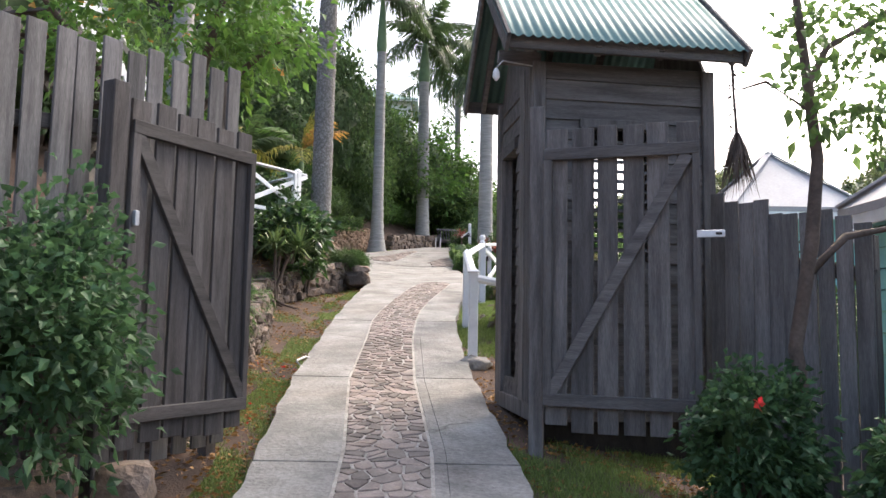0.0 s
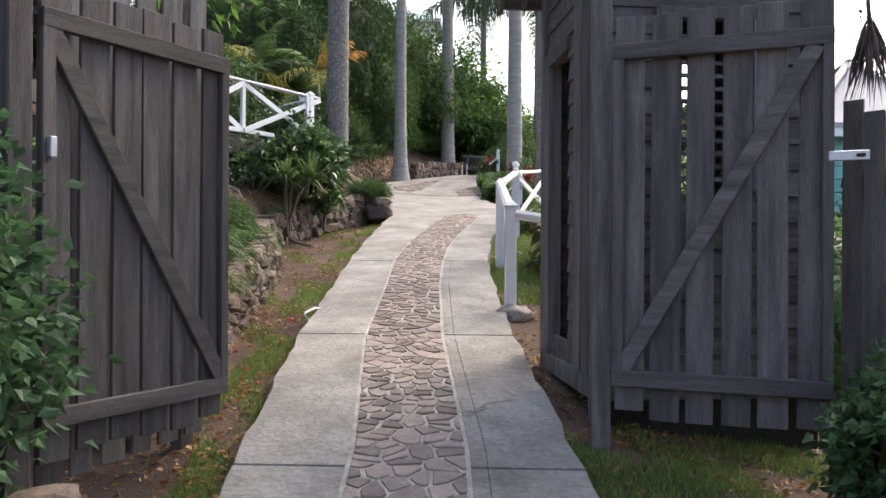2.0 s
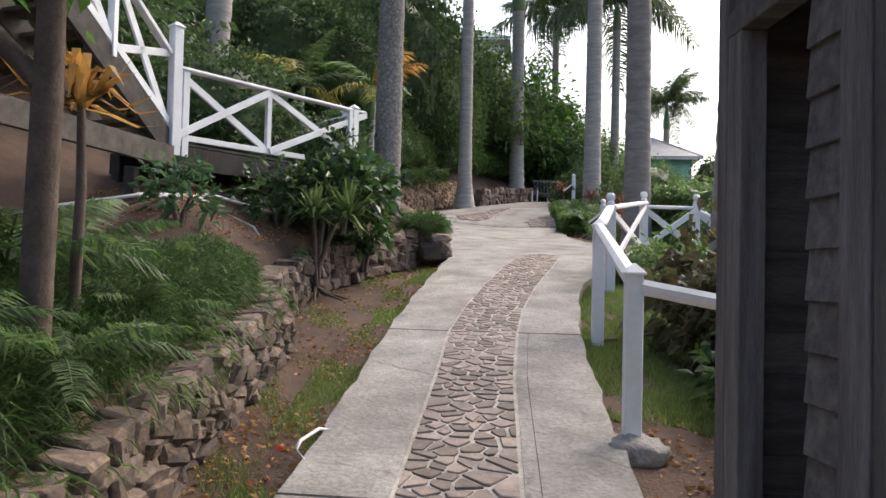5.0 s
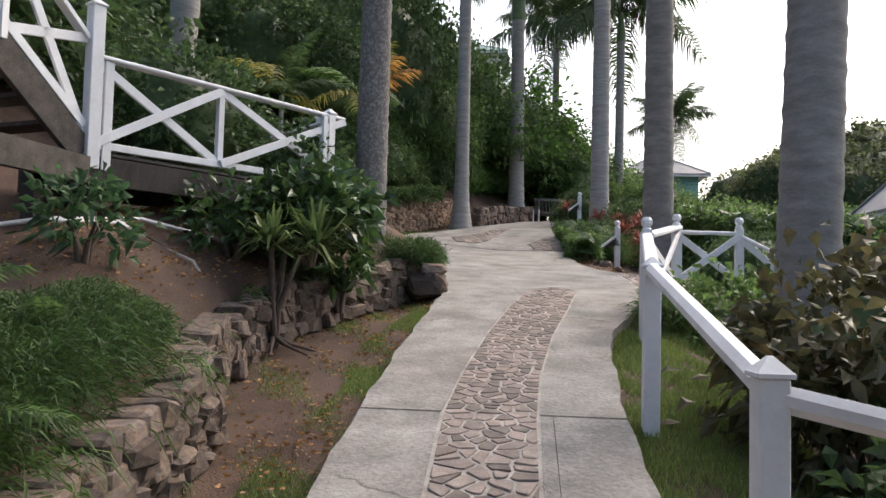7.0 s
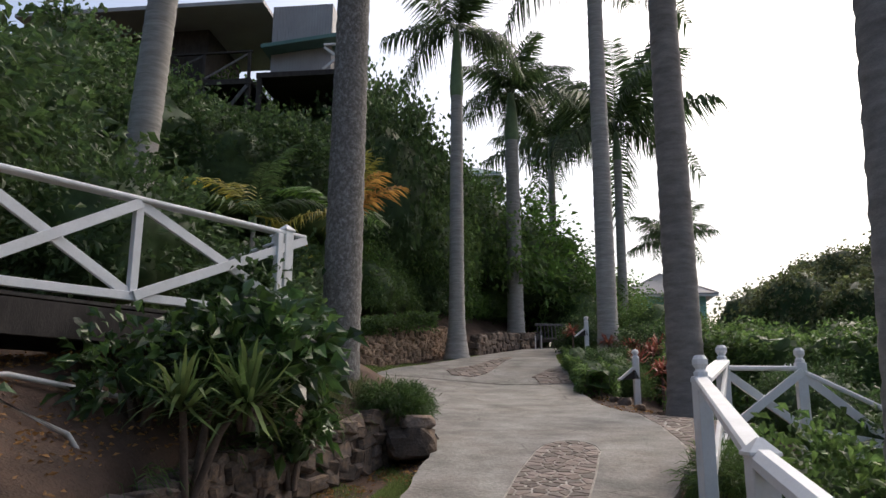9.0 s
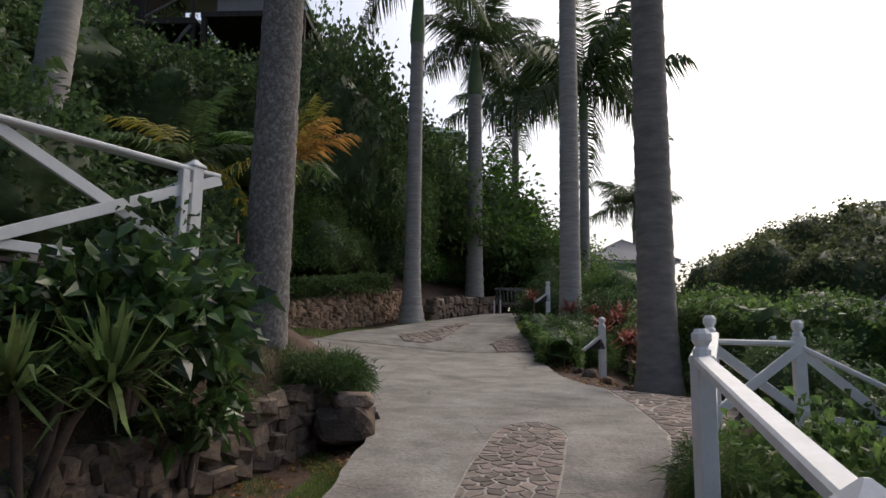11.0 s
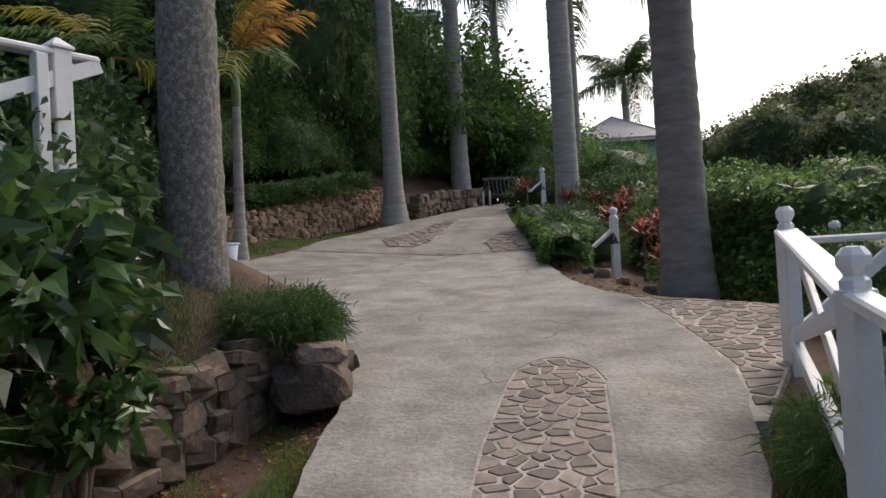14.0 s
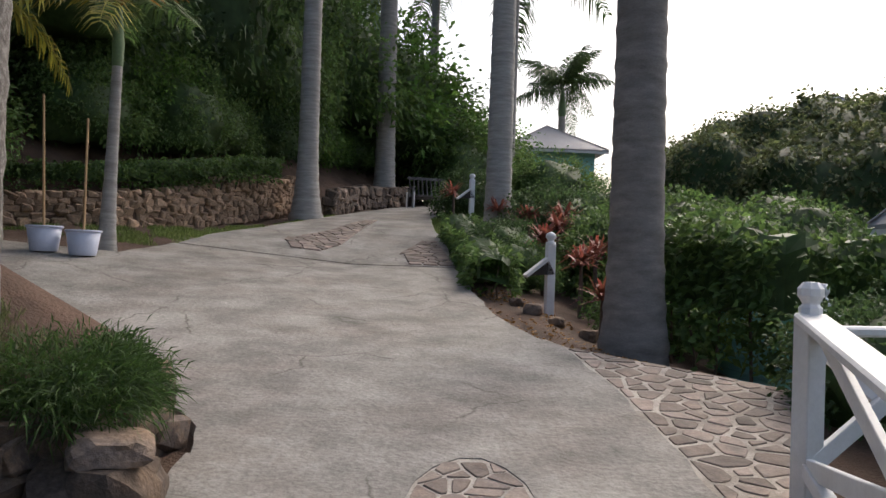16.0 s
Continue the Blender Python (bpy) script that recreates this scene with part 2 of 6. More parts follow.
def beam(name, a, b, w, h, material, parent=None, label="", bevel=0.004, up=(0, 0, 1)):
    """A straight timber from a to b, w wide and h deep."""
    a, b = Vector(a), Vector(b)
    d = b - a
    x = d.normalized()
    y = Vector(up).cross(x)
    if y.length < 1e-4:
        y = Vector((0, 1, 0))
    y.normalize()
    z = x.cross(y)
    m = Matrix((x, y, z)).transposed().to_4x4()
    m.translation = a
    return box(name, (0, -w / 2, -h / 2), (d.length, w / 2, h / 2), material, parent, label, m, bevel)


def tube(name, pts, radii, material, parent=None, label="", seg=10):
    """A bent tapered tube along pts."""
    v, f = [], []
    pts = [Vector(p) for p in pts]
    for i, p in enumerate(pts):
        d = (pts[min(i + 1, len(pts) - 1)] - pts[max(i - 1, 0)]).normalized()
        s = d.orthogonal().normalized() if abs(d.z) < 0.9 else Vector((1, 0, 0)).cross(d).normalized()
        t = d.cross(s)
        for k in range(seg):
            a = 2 * math.pi * k / seg
            v.append(p + (s * math.cos(a) + t * math.sin(a)) * radii[i])
    for i in range(len(pts) - 1):
        for k in range(seg):
            f.append((i * seg + k, i * seg + (k + 1) % seg, (i + 1) * seg + (k + 1) % seg, (i + 1) * seg + k))
    return mesh_np(name, [tuple(p) for p in v], f, material, parent, label, True)


def leaf_mesh(name, pts, dirs, length, width, material, parent=None, label="", droop=0.3):
    """Many leaves, each one folded quad pair: base, two sides, tip."""
    pts, dirs = np.asarray(pts, float), np.asarray(dirs, float)
    n = len(pts)
    dirs = dirs / (np.linalg.norm(dirs, axis=1, keepdims=True) + 1e-9)
    side = np.cross(dirs, NR.normal(size=(n, 3)))
    side /= np.linalg.norm(side, axis=1, keepdims=True) + 1e-9
    nor = np.cross(side, dirs)
    ln = (length * NR.uniform(0.6, 1.3, n))[:, None]
    wd = (width * NR.uniform(0.7, 1.2, n))[:, None]
    mid = pts + dirs * ln * 0.45 + nor * ln * 0.06
    tip = pts + dirs * ln - np.array([0, 0, 1]) * ln * droop
    v = np.stack([pts, mid + side * wd / 2 + nor * wd * 0.15, tip, mid - side * wd / 2 + nor * wd * 0.15, mid], 1).reshape(-1, 3)
    b = np.arange(n)[:, None] * 5
    f = np.concatenate([b + [0, 4, 1], b + [1, 4, 2], b + [0, 3, 4], b + [4, 3, 2]], 1).reshape(-1, 3)
    return mesh_np(name, v, f, material, parent, label)


def cloud(n, radii, clusters, spread, rng, low=-0.5, shell=0.25):
    """Leaf places in clusters over an uneven ellipsoid, and the ways they point."""
    d = rng.normal(size=(clusters * 3, 3))
    d /= np.linalg.norm(d, axis=1, keepdims=True)
    d = d[d[:, 2] > low][:clusters]
    r = 1 - rng.uniform(0, shell, len(d)) + 0.1 * np.sin(d[:, 0] * 5 + 1) * np.sin(d[:, 1] * 4)
    c = d * r[:, None]
    pick = rng.integers(0, len(c), n)
    p = c[pick] + rng.normal(size=(n, 3)) * spread
    out = p * 0.7 + rng.normal(size=(n, 3)) * 0.55 + np.array([0, 0, 0.25])
    return p * np.array(radii), out


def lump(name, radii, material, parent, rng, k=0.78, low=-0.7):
    """The inner mass of twigs and leaves of a shrub; its dark colour stands for their shade."""
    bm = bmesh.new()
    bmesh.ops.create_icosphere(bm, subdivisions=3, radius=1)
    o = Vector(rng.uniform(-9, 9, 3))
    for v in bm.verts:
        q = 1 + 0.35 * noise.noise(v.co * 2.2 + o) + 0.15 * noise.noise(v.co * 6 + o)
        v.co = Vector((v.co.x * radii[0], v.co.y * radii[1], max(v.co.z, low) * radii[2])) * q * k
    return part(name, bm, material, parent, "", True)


def bush_kind(name, label, category, radii, leaf, width, n, clusters, material, core, spread=0.16, low=-0.5, k=0.7, stems=4, group="", droop=0.3, at=(0, 0, 0), rz=0):
    """A shrub on short stems; its middle stands radii[2] * 0.85 above its foot."""
    rng = np.random.default_rng(len(name) * 97 + int(radii[0] * 1000) + n)
    ob = thing(name, label, category, at, rz, group)
    up = radii[2] * 0.8
    p, d = cloud(n, radii, clusters, spread, rng, low)
    leaf_mesh("leaves", p + [0, 0, up], d, leaf, width, material, ob, droop=droop)
    if k:
        # Closed core, mostly in dark leaf green: shade among the inner leaves as colour.
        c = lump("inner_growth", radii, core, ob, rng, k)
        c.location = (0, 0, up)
    for i in range(stems):
        a = 2 * math.pi * i / stems + rng.uniform(0, 1)
        q = (math.cos(a) * radii[0] * 0.45, math.sin(a) * radii[1] * 0.45, up * 1.1)
        tube("stem", [(q[0] * 0.15, q[1] * 0.15, -0.06), (q[0] * 0.4, q[1] * 0.4, up * 0.5), q], [0.03, 0.022, 0.012], BARK_DARK, ob, seg=6)
    return ob


# ---- the lie of the land ----
LAND_Y = (-60, 0, 5.55, 7.85, 11.2, 16, 21, 24.6, 28.4, 33, 45, 80, 400)
LAND_Z = (-3.5, -0.05, 0.69, 1.01, 1.58, 2.36, 2.93, 3.34, 4.1, 4.8, 6, 8, 8)
LEFT_Y = (-8, 0, 4.7, 5.4, 7.8, 11.2, 13, 16.1, 17.1, 17.6)
LEFT_X = (-1.0, -1.0, -1.07, -1.14, -1.38, -1.5, -1.53, -1.5, -1.58, -1.7)
RIGHT_Y = (-8, 0, 4.8, 5.35, 7.3, 8.75, 10.1, 11.2, 13.3, 13.9, 15.1, 16.5, 18.1, 19.3, 19.6, 20.5, 22, 24.6)
RIGHT_X = (0.75, 0.75, 0.6, 0.58, 0.43, 0.33, 0.27, 0.24, 0.34, 0.45, 0.85, 1.6, 2.4, 1.0, 0.84, 0.58, 0.48, 0.4)
COB_Y = (-8, 4.7, 5.6, 7.85, 9.9, 11.2, 12.2, 13.6, 15.05, 16.0, 16.35, 16.55, 16.66)
COB_L = (-0.5, -0.53, -0.58, -0.83, -0.88, -0.94, -0.9, -0.79, -0.62, -0.45, -0.37, -0.26, -0.13)
COB_R = (0.06, 0.04, 0.01, -0.2, -0.31, -0.32, -0.29, -0.16, 0.06, 0.18, 0.15, 0.07, -0.03)
FAR_Y = (24.6, 26.5, 28.4, 30.5, 33, 35, 37)
FAR_L = (-3.9, -3.5, -2.85, -1.95, -0.75, 0.0, 0.7)
FAR_R = (0.4, 0.35, 0.2, 0.2, 0.75, 1.6, 2.6)
WALL_Y = (5.9, 7.2, 8.1, 9.1, 10.8, 11.3, 12.9, 13.8, 14.8, 15.8, 16.9)
WALL_X = (-1.9, -2.05, -2.14, -2.23, -2.42, -2.8, -2.95, -2.88, -2.55, -2.15, -1.78)


def sstep(a, b, x):
    t = np.clip((x - a) / (b - a), 0, 1)
    return t * t * (3 - 2 * t)


def road(x, y):
    """Height of the drive's own surface."""
    return np.interp(y, LAND_Y, LAND_Z) + 0.09 * np.clip(-x - 1.2, 0, 5) * sstep(17, 22.5, y) * (1 - sstep(25, 29, y))


def hill_x(y):
    """Where the planted hillside begins, on the left."""
    return np.interp(y, (-60, 4, 6, 12, 15, 17, 18, 24, 24.6, 26, 29, 33, 36, 45), (-6, -5, -4.5, -5.2, -4.6, -5.0, -9, -8.6, -7.4, -5.6, -3.7, -2.4, -1.4, 0.5))


def land(x, y):
    """Height of the ground sheet."""
    x, y = np.asarray(x, float), np.asarray(y, float)
    z = road(x, y) - 0.1
    wx = np.interp(y, WALL_Y, WALL_X)
    bed = sstep(5.6, 6.2, y) * (1 - sstep(16.9, 17.2, y))
    step = sstep(0.04, 0.16, wx - x)
    q = sstep(10, 12.5, y)
    z = z + bed * step * (0.5 + (1 - q) * 0.16 * np.clip(wx - x, 0, 2.4) + q * 0.64 * np.clip(wx - x, 0, 1.15))
    lx = np.interp(y, LEFT_Y, LEFT_X)
    z = z - 0.06 * (1 - bed * step) * sstep(0.05, 0.5, lx - x) * (1 - sstep(16.5, 17.5, y))
    hx = hill_x(y)
    z = z + sstep(0.0, 0.25, hx - x) * 0.62 * sstep(17, 18.5, y) + np.clip(hx - x - 0.2, 0, 40) * 0.55
    rx = np.where(y < 24.6, np.interp(y, RIGHT_Y, RIGHT_X), np.interp(y, FAR_Y, FAR_R))
    z = z - np.clip(x - rx - 0.5, 0, 9) * np.where(y < 5, 0.05, 0.3) * sstep(3.5, 8, y)
    z = z + 0.03 * np.sin(x * 3.1 + 1) * np.sin(y * 2.3)
    return z


def axis(lo, hi, fine_lo, fine_hi, fine, n):
    a = np.arange(fine_lo, fine_hi + 1e-6, fine)
    g = np.geomspace(1, 60, n) - 1
    return np.concatenate([fine_lo - (fine_lo - lo) * g[::-1][:-1] / g[-1], a, fine_hi + (hi - fine_hi) * g[1:] / g[-1]])


gx, gy = axis(-500, 500, -10, 6, 0.11, 14), axis(-300, 700, -2, 38, 0.16, 14)
X, Y = np.meshgrid(gx, gy)
V = np.stack([X, Y, land(X, Y)], -1).reshape(-1, 3)
i = np.arange(len(gy) - 1)[:, None] * len(gx) + np.arange(len(gx) - 1)[None]
F = np.stack([i, i + 1, i + 1 + len(gx), i + len(gx)], -1).reshape(-1, 4)
ground = tagged(mesh_np("ground", V, F, SOIL, None, "", True), "brown soil ground with leaf litter and grass patches", "ground", kind="structure")


def sheet(name, ys, left, right, top, thick, material, parent, nx=6, label=""):
    """A slab between two edge lines, with sides."""
    v, f = [], []
    rows = []
    for y in ys:
        a, b = float(left(y)), float(right(y))
        rows.append([(a + (b - a) * k / nx, y) for k in range(nx + 1)])
    w = nx + 1
    for r in rows:
        for x, y in r:
            v.append((x, y, float(top(x, y))))
    m = len(v)
    v += [(x, y, z - thick) for x, y, z in v]
    n = len(rows)
    for j in range(n - 1):
        for k in range(nx):
            q = (j * w + k, j * w + k + 1, (j + 1) * w + k + 1, (j + 1) * w + k)
            f.append(q)
            f.append(tuple(m + e for e in q[::-1]))
    ring = [k for k in range(w)] + [j * w + nx for j in range(1, n)] + [(n - 1) * w + k for k in range(nx - 1, -1, -1)] + [j * w for j in range(n - 2, 0, -1)]
    for a, b in zip(ring, ring[1:] + ring[:1]):
        f.append((b, a, m + a, m + b))
    return mesh_np(name, v, f, material, parent, label)


def edge(ys, xs, wob=0.012):
    return lambda y: np.interp(y, ys, xs) + wob * math.sin(y * 5.3) + wob * 0.7 * math.sin(y * 11.7 + 1)


def top(x, y):
    return road(x, y)


drive = thing("driveway", "grey concrete driveway with a cobbled centre strip", "driveway", kind="structure")
JOINTS = (-2.5, 0.6, 3.2, 5.33, 7.9, 11.2)
for a, b in zip(JOINTS, JOINTS[1:]):
    ys = np.linspace(a + 0.012, b - 0.012, 14)
    sheet("slab", ys, edge(LEFT_Y, LEFT_X), lambda y: np.interp(y, COB_Y, COB_L) - 0.015, top, 0.14, CONCRETE, drive)
    sheet("edging_strip", ys, lambda y: np.interp(y, COB_Y, COB_R) + 0.015, lambda y: np.interp(y, COB_Y, COB_R) + 0.095, top, 0.14, CONCRETE, drive, 2)
    sheet("slab", ys, lambda y: np.interp(y, COB_Y, COB_R) + 0.0985, edge(RIGHT_Y, RIGHT_X), top, 0.14, CONCRETE, drive)
ys = np.concatenate([np.linspace(11.215, 16, 26), np.linspace(16.04, 16.66, 16)])
sheet("apron_slab", ys, edge(LEFT_Y, LEFT_X), lambda y: np.interp(y, COB_Y, COB_L) - 0.01, top, 0.14, CONCRETE, drive)
CURB_Y = (11.2, 13.3, 13.9, 15.1, 16.2, 16.9, 18.0, 19.2, 19.6, 20.5, 22, 24.6)
CURB_X = (0.24, 0.34, 0.45, 0.82, 1.06, 1.07, 1.07, 0.98, 0.82, 0.56, 0.46, 0.38)
sheet("apron_slab", ys, lambda y: np.interp(y, COB_Y, COB_R) + 0.01, edge(CURB_Y, CURB_X), top, 0.14, CONCRETE, drive)
ys = np.linspace(16.66, 24.6, 60)
APL_Y = (16.66, 17.1, 17.6, 18.4, 19.2, 22.35, 22.95, 24.6)
APL_X = (-1.52, -1.6, -1.95, -4.0, -9.0, -9.0, -4.2, -3.92)
sheet("apron_slab", ys, edge(APL_Y, APL_X), edge(CURB_Y, CURB_X), top, 0.14, CONCRETE, drive, 16)
ys = np.linspace(24.65, 37, 40)
sheet("upper_slab", ys, edge(FAR_Y, FAR_L), edge(FAR_Y, FAR_R), top, 0.14, CONCRETE, drive, 8)
sheet("mortar_bed", np.linspace(-2.5, 16.66, 120), lambda y: np.interp(y, COB_Y, COB_L) - 0.02, lambda y: np.interp(y, COB_Y, COB_R) + 0.02, lambda x, y: top(x, y) - 0.006, 0.12, MORTAR, drive)


def cobble_mesh(outline, centre, h):
    """One low rounded stone over an outline; the middle lies higher than the rim."""
    c = Vector((*centre, 0))
    n = len(outline)
    v = [(*p, -0.04) for p in outline]
    v += [tuple(c + (Vector((*p, 0)) - c) * 0.985 + Vector((0, 0, h * 0.75))) for p in outline]
    v += [tuple(c + (Vector((*p, 0)) - c) * 0.93 + Vector((0, 0, h * R.uniform(0.85, 1.15)))) for p in outline]
    f = []
    for lv in (0, 1):
        for k in range(n):
            f.append((lv * n + k, lv * n + (k + 1) % n, (lv + 1) * n + (k + 1) % n, (lv + 1) * n + k))
    f.append(tuple(range(2 * n, 3 * n)))
    return v, f


def clip_half(poly, px, py, nx, ny):
    """The part of a polygon on the inner side of a line through (px, py) with outward normal (nx, ny)."""
    out = []
    for (ax, ay), (bx, by) in zip(poly, poly[1:] + poly[:1]):
        da, db = (ax - px) * nx + (ay - py) * ny, (bx - px) * nx + (by - py) * ny
        if da <= 0:
            out.append((ax, ay))
        if da * db < 0:
            k = da / (da - db)
            out.append((ax + (bx - ax) * k, ay + (by - ay) * k))
    return out


def stone_strip(rows, limits, row_h, across, keep, gap=0.009):
    """Crazy-laid stones between two lines: cells round loosely strewn seeds, with mortar gaps. Calls keep(outline)."""
    seeds, y, odd = [], rows[0], False
    while y < rows[1]:
        a, b = limits(y)
        n = max(1, round((b - a) / across))
        for k in range(n):
            x = a + (b - a) * (k + (0.7 if odd else 0.3) + R.uniform(-0.42, 0.42)) / n
            if R.random() > 0.1:
                seeds.append((x, y + row_h * R.uniform(-0.48, 0.48)))
        y += row_h
        odd = not odd
    for x, y in seeds:
        r = across * 1.3
        cell = [(x - r, y - r), (x + r, y - r), (x + r, y + r), (x - r, y + r)]
        g = gap * R.uniform(0.6, 1.5)
        for u, v in seeds:
            if (u, v) != (x, y) and abs(u - x) < 2.2 * r and abs(v - y) < 2.2 * r:
                d = math.hypot(u - x, v - y)
                nx, ny = (u - x) / d, (v - y) / d
                cell = clip_half(cell, (x + u) / 2 - nx * g, (y + v) / 2 - ny * g, nx, ny)
        a, b = limits(y)
        a2, b2 = limits(y + 0.05)
        for px, sl, sg in ((a + gap, (a2 - a) / 0.05, -1), (b - gap, (b2 - b) / 0.05, 1)):
            q = math.hypot(1, sl)
            cell = clip_half(cell, px, y, sg / q, -sg * sl / q)
        cell = clip_half(clip_half(cell, x, rows[0] - row_h / 2, 0, -1), x, rows[1] + row_h / 4, 0, 1)
        if len(cell) < 3:
            continue
        area = 0.5 * abs(sum(p[0] * q[1] - q[0] * p[1] for p, q in zip(cell, cell[1:] + cell[:1])))
        if area < across * row_h * 0.12:
            continue
        pts = []
        for p, q in zip(cell, cell[1:] + cell[:1]):
            c = R.uniform(0.05, 0.16)
            if math.hypot(q[0] - p[0], q[1] - p[1]) < 0.02:
                pts.append(((p[0] + q[0]) / 2, (p[1] + q[1]) / 2))
            else:
                pts += [(p[0] + (q[0] - p[0]) * c, p[1] + (q[1] - p[1]) * c), (q[0] + (p[0] - q[0]) * c, q[1] + (p[1] - q[1]) * c)]
        if len(pts) >= 3:
            keep(pts)


strip_joined_v, strip_joined_f = [], []
single = []


def add_joined(pts, h=0.015, store_v=strip_joined_v, store_f=strip_joined_f):
    cx, cy = sum(p[0] for p in pts) / len(pts), sum(p[1] for p in pts) / len(pts)
    v, f = cobble_mesh(pts, (cx, cy), h)
    o = len(store_v)
    for x, y, z in v:
        store_v.append((x, y, z + float(road(x, y)) - 0.0135))
    store_f.extend(tuple(o + e for e in q) for q in f)


def cob_limits(y):
    return float(np.interp(y, COB_Y, COB_L)), float(np.interp(y, COB_Y, COB_R))


def keep_strip(pts):
    y = pts[0][1]
    if 4.3 < y < 10.5 and len(single) < 300:
        single.append(pts)
    else:
        add_joined(pts)


stone_strip((2.5, 16.58), cob_limits, 0.098, 0.132, keep_strip)


def joined(name, v, f, material, parent, label=""):
    me = bpy.data.meshes.new(name)
    me.from_pydata(v, [], f)
    ob = link(name, me, material, parent, label)
    return tagged(ob, kind="stuff")


# cobbled wing beside the steps, and the two patches further up
def wing_limits(y):
    return float(np.interp(y, CURB_Y, CURB_X)) + 0.01, float(np.interp(y, RIGHT_Y, RIGHT_X))


stone_strip((15.5, 19.2), wing_limits, 0.135, 0.2, add_joined, 0.018)
sheet("mortar_bed", np.linspace(15.2, 19.6, 30), lambda y: np.interp(y, CURB_Y, CURB_X) - 0.03, lambda y: max(np.interp(y, RIGHT_Y, RIGHT_X), np.interp(y, CURB_Y, CURB_X) + 0.05), lambda x, y: top(x, y) - 0.006, 0.15, MORTAR, drive)


def lift_joined(pts):
    add_joined(pts, 0.035)


stone_strip((25.4, 29.5), lambda y: (float(np.interp(y, (25.4, 26.1, 27.6, 29.5), (-2.3, -2.5, -1.85, -1.3))), float(np.interp(y, (25.4, 26.1, 27.6, 29.5), (-1.75, -1.5, -1.3, -1.0)))), 0.16, 0.22, lift_joined)
stone_strip((24.8, 26.8), lambda y: (float(np.interp(y, (24.8, 25.7, 26.8), (-0.35, -0.45, -0.1))), float(np.interp(y, (24.8, 26.8), (0.38, 0.2)))), 0.16, 0.22, lift_joined)
joined("cobble_stones", strip_joined_v, strip_joined_f, STONE_J, drive, "brown cobble stones set in mortar")
for pts in single:
    cx, cy = sum(p[0] for p in pts) / len(pts), sum(p[1] for p in pts) / len(pts)
    v, f = cobble_mesh([(x - cx, y - cy) for x, y in pts], (0, 0), 0.015)
    me = bpy.data.meshes.new("cobble")
    me.from_pydata(v, [], f)
    ob = link("cobble", me, STONE, drive)
    ob.location = (cx, cy, float(road(cx, cy)) - 0.0105)
    ob.rotation_euler = (math.atan(0.145) + R.uniform(-0.03, 0.03), R.uniform(-0.04, 0.04), 0)


# ---- dry stone walls ----
def rock_mesh(seed, material=None):
    """An angular stone of unit size."""
    rng = random.Random(seed)
    bm = bmesh.new()
    bmesh.ops.create_cube(bm, size=1)
    for v in bm.verts:
        v.co += Vector((rng.uniform(-0.2, 0.2), rng.uniform(-0.16, 0.16), rng.uniform(-0.22, 0.22)))
    bmesh.ops.bevel(bm, geom=list(bm.edges), offset=0.13, segments=1, affect="EDGES")
    me = bpy.data.meshes.new("stone")
    bm.to_mesh(me)
    bm.free()
    me.materials.append(material or ROCK)
    return me


ROCKS = [rock_mesh(k) for k in range(9)]
ROCKS_BROWN = [rock_mesh(k + 20, ROCK_BROWN) for k in range(7)]


def stone_wall(name, label, line, height, base, size=0.17, thick=0.24, rocks=None):
    """Stones stacked along a line of (x, y); base(x, y) is the foot."""
    w = thing(name, label, "stone wall", kind="structure")
    pts = [Vector((*p, 0)) for p in line]
    lens = [0]
    for a, b in zip(pts, pts[1:]):
        lens.append(lens[-1] + (b - a).length)

    def at(s):
        for k in range(len(pts) - 1):
            if s <= lens[k + 1] or k == len(pts) - 2:
                d = (pts[k + 1] - pts[k]).normalized()
                return pts[k] + d * (s - lens[k]), d
    z = 0
    v = []
    for k in range(len(pts)):
        p = pts[k]
        d = (pts[min(k + 1, len(pts) - 1)] - pts[max(k - 1, 0)]).normalized()
        nn = Vector((-d.y, d.x, 0)) * thick * 0.36
        b0 = base(p.x, p.y)
        v += [(*(p + nn).xy, b0 - 0.15), (*(p - nn).xy, b0 - 0.15), (*(p - nn).xy, b0 + height * 0.9), (*(p + nn).xy, b0 + height * 0.9)]
    f = []
    for k in range(len(pts) - 1):
        for e in range(4):
            f.append((4 * k + e, 4 * k + (e + 1) % 4, 4 * k + 4 + (e + 1) % 4, 4 * k + 4 + e))
    f += [(3, 2, 1, 0), tuple(4 * (len(pts) - 1) + e for e in range(4))]
    mesh_np("rubble_core", v, f, SOIL, w)
    while z < height - 0.03:
        h = size * R.uniform(0.55, 0.85)
        s = R.uniform(-0.1, 0)
        while s < lens[-1]:
            ln = size * R.uniform(0.75, 1.7)
            p, d = at(min(max(s + ln / 2, 0), lens[-1]))
            ob = link("stone", R.choice(rocks or ROCKS), None, w)
            yaw = math.atan2(d.y, d.x) + R.uniform(-0.15, 0.15)
            hh = h * R.uniform(0.85, 1.35)
            ob.matrix_world = Matrix.LocRotScale((p.x + R.uniform(-0.02, 0.02), p.y + R.uniform(-0.02, 0.02), base(p.x, p.y) + z + h / 2), Euler((R.uniform(-0.2, 0.2), R.uniform(-0.28, 0.28), yaw)), (ln * 1.12, thick * R.uniform(0.9, 1.35), hh * 1.25))
            s += ln
        z += h * 0.97
    return w


def foot(x, y):
    return float(land(x, y))


# ---- gate ----
def board(name, lo, hi, material, parent, m=None):
    return box(name, lo, hi, material, parent, "", m, 0.003)


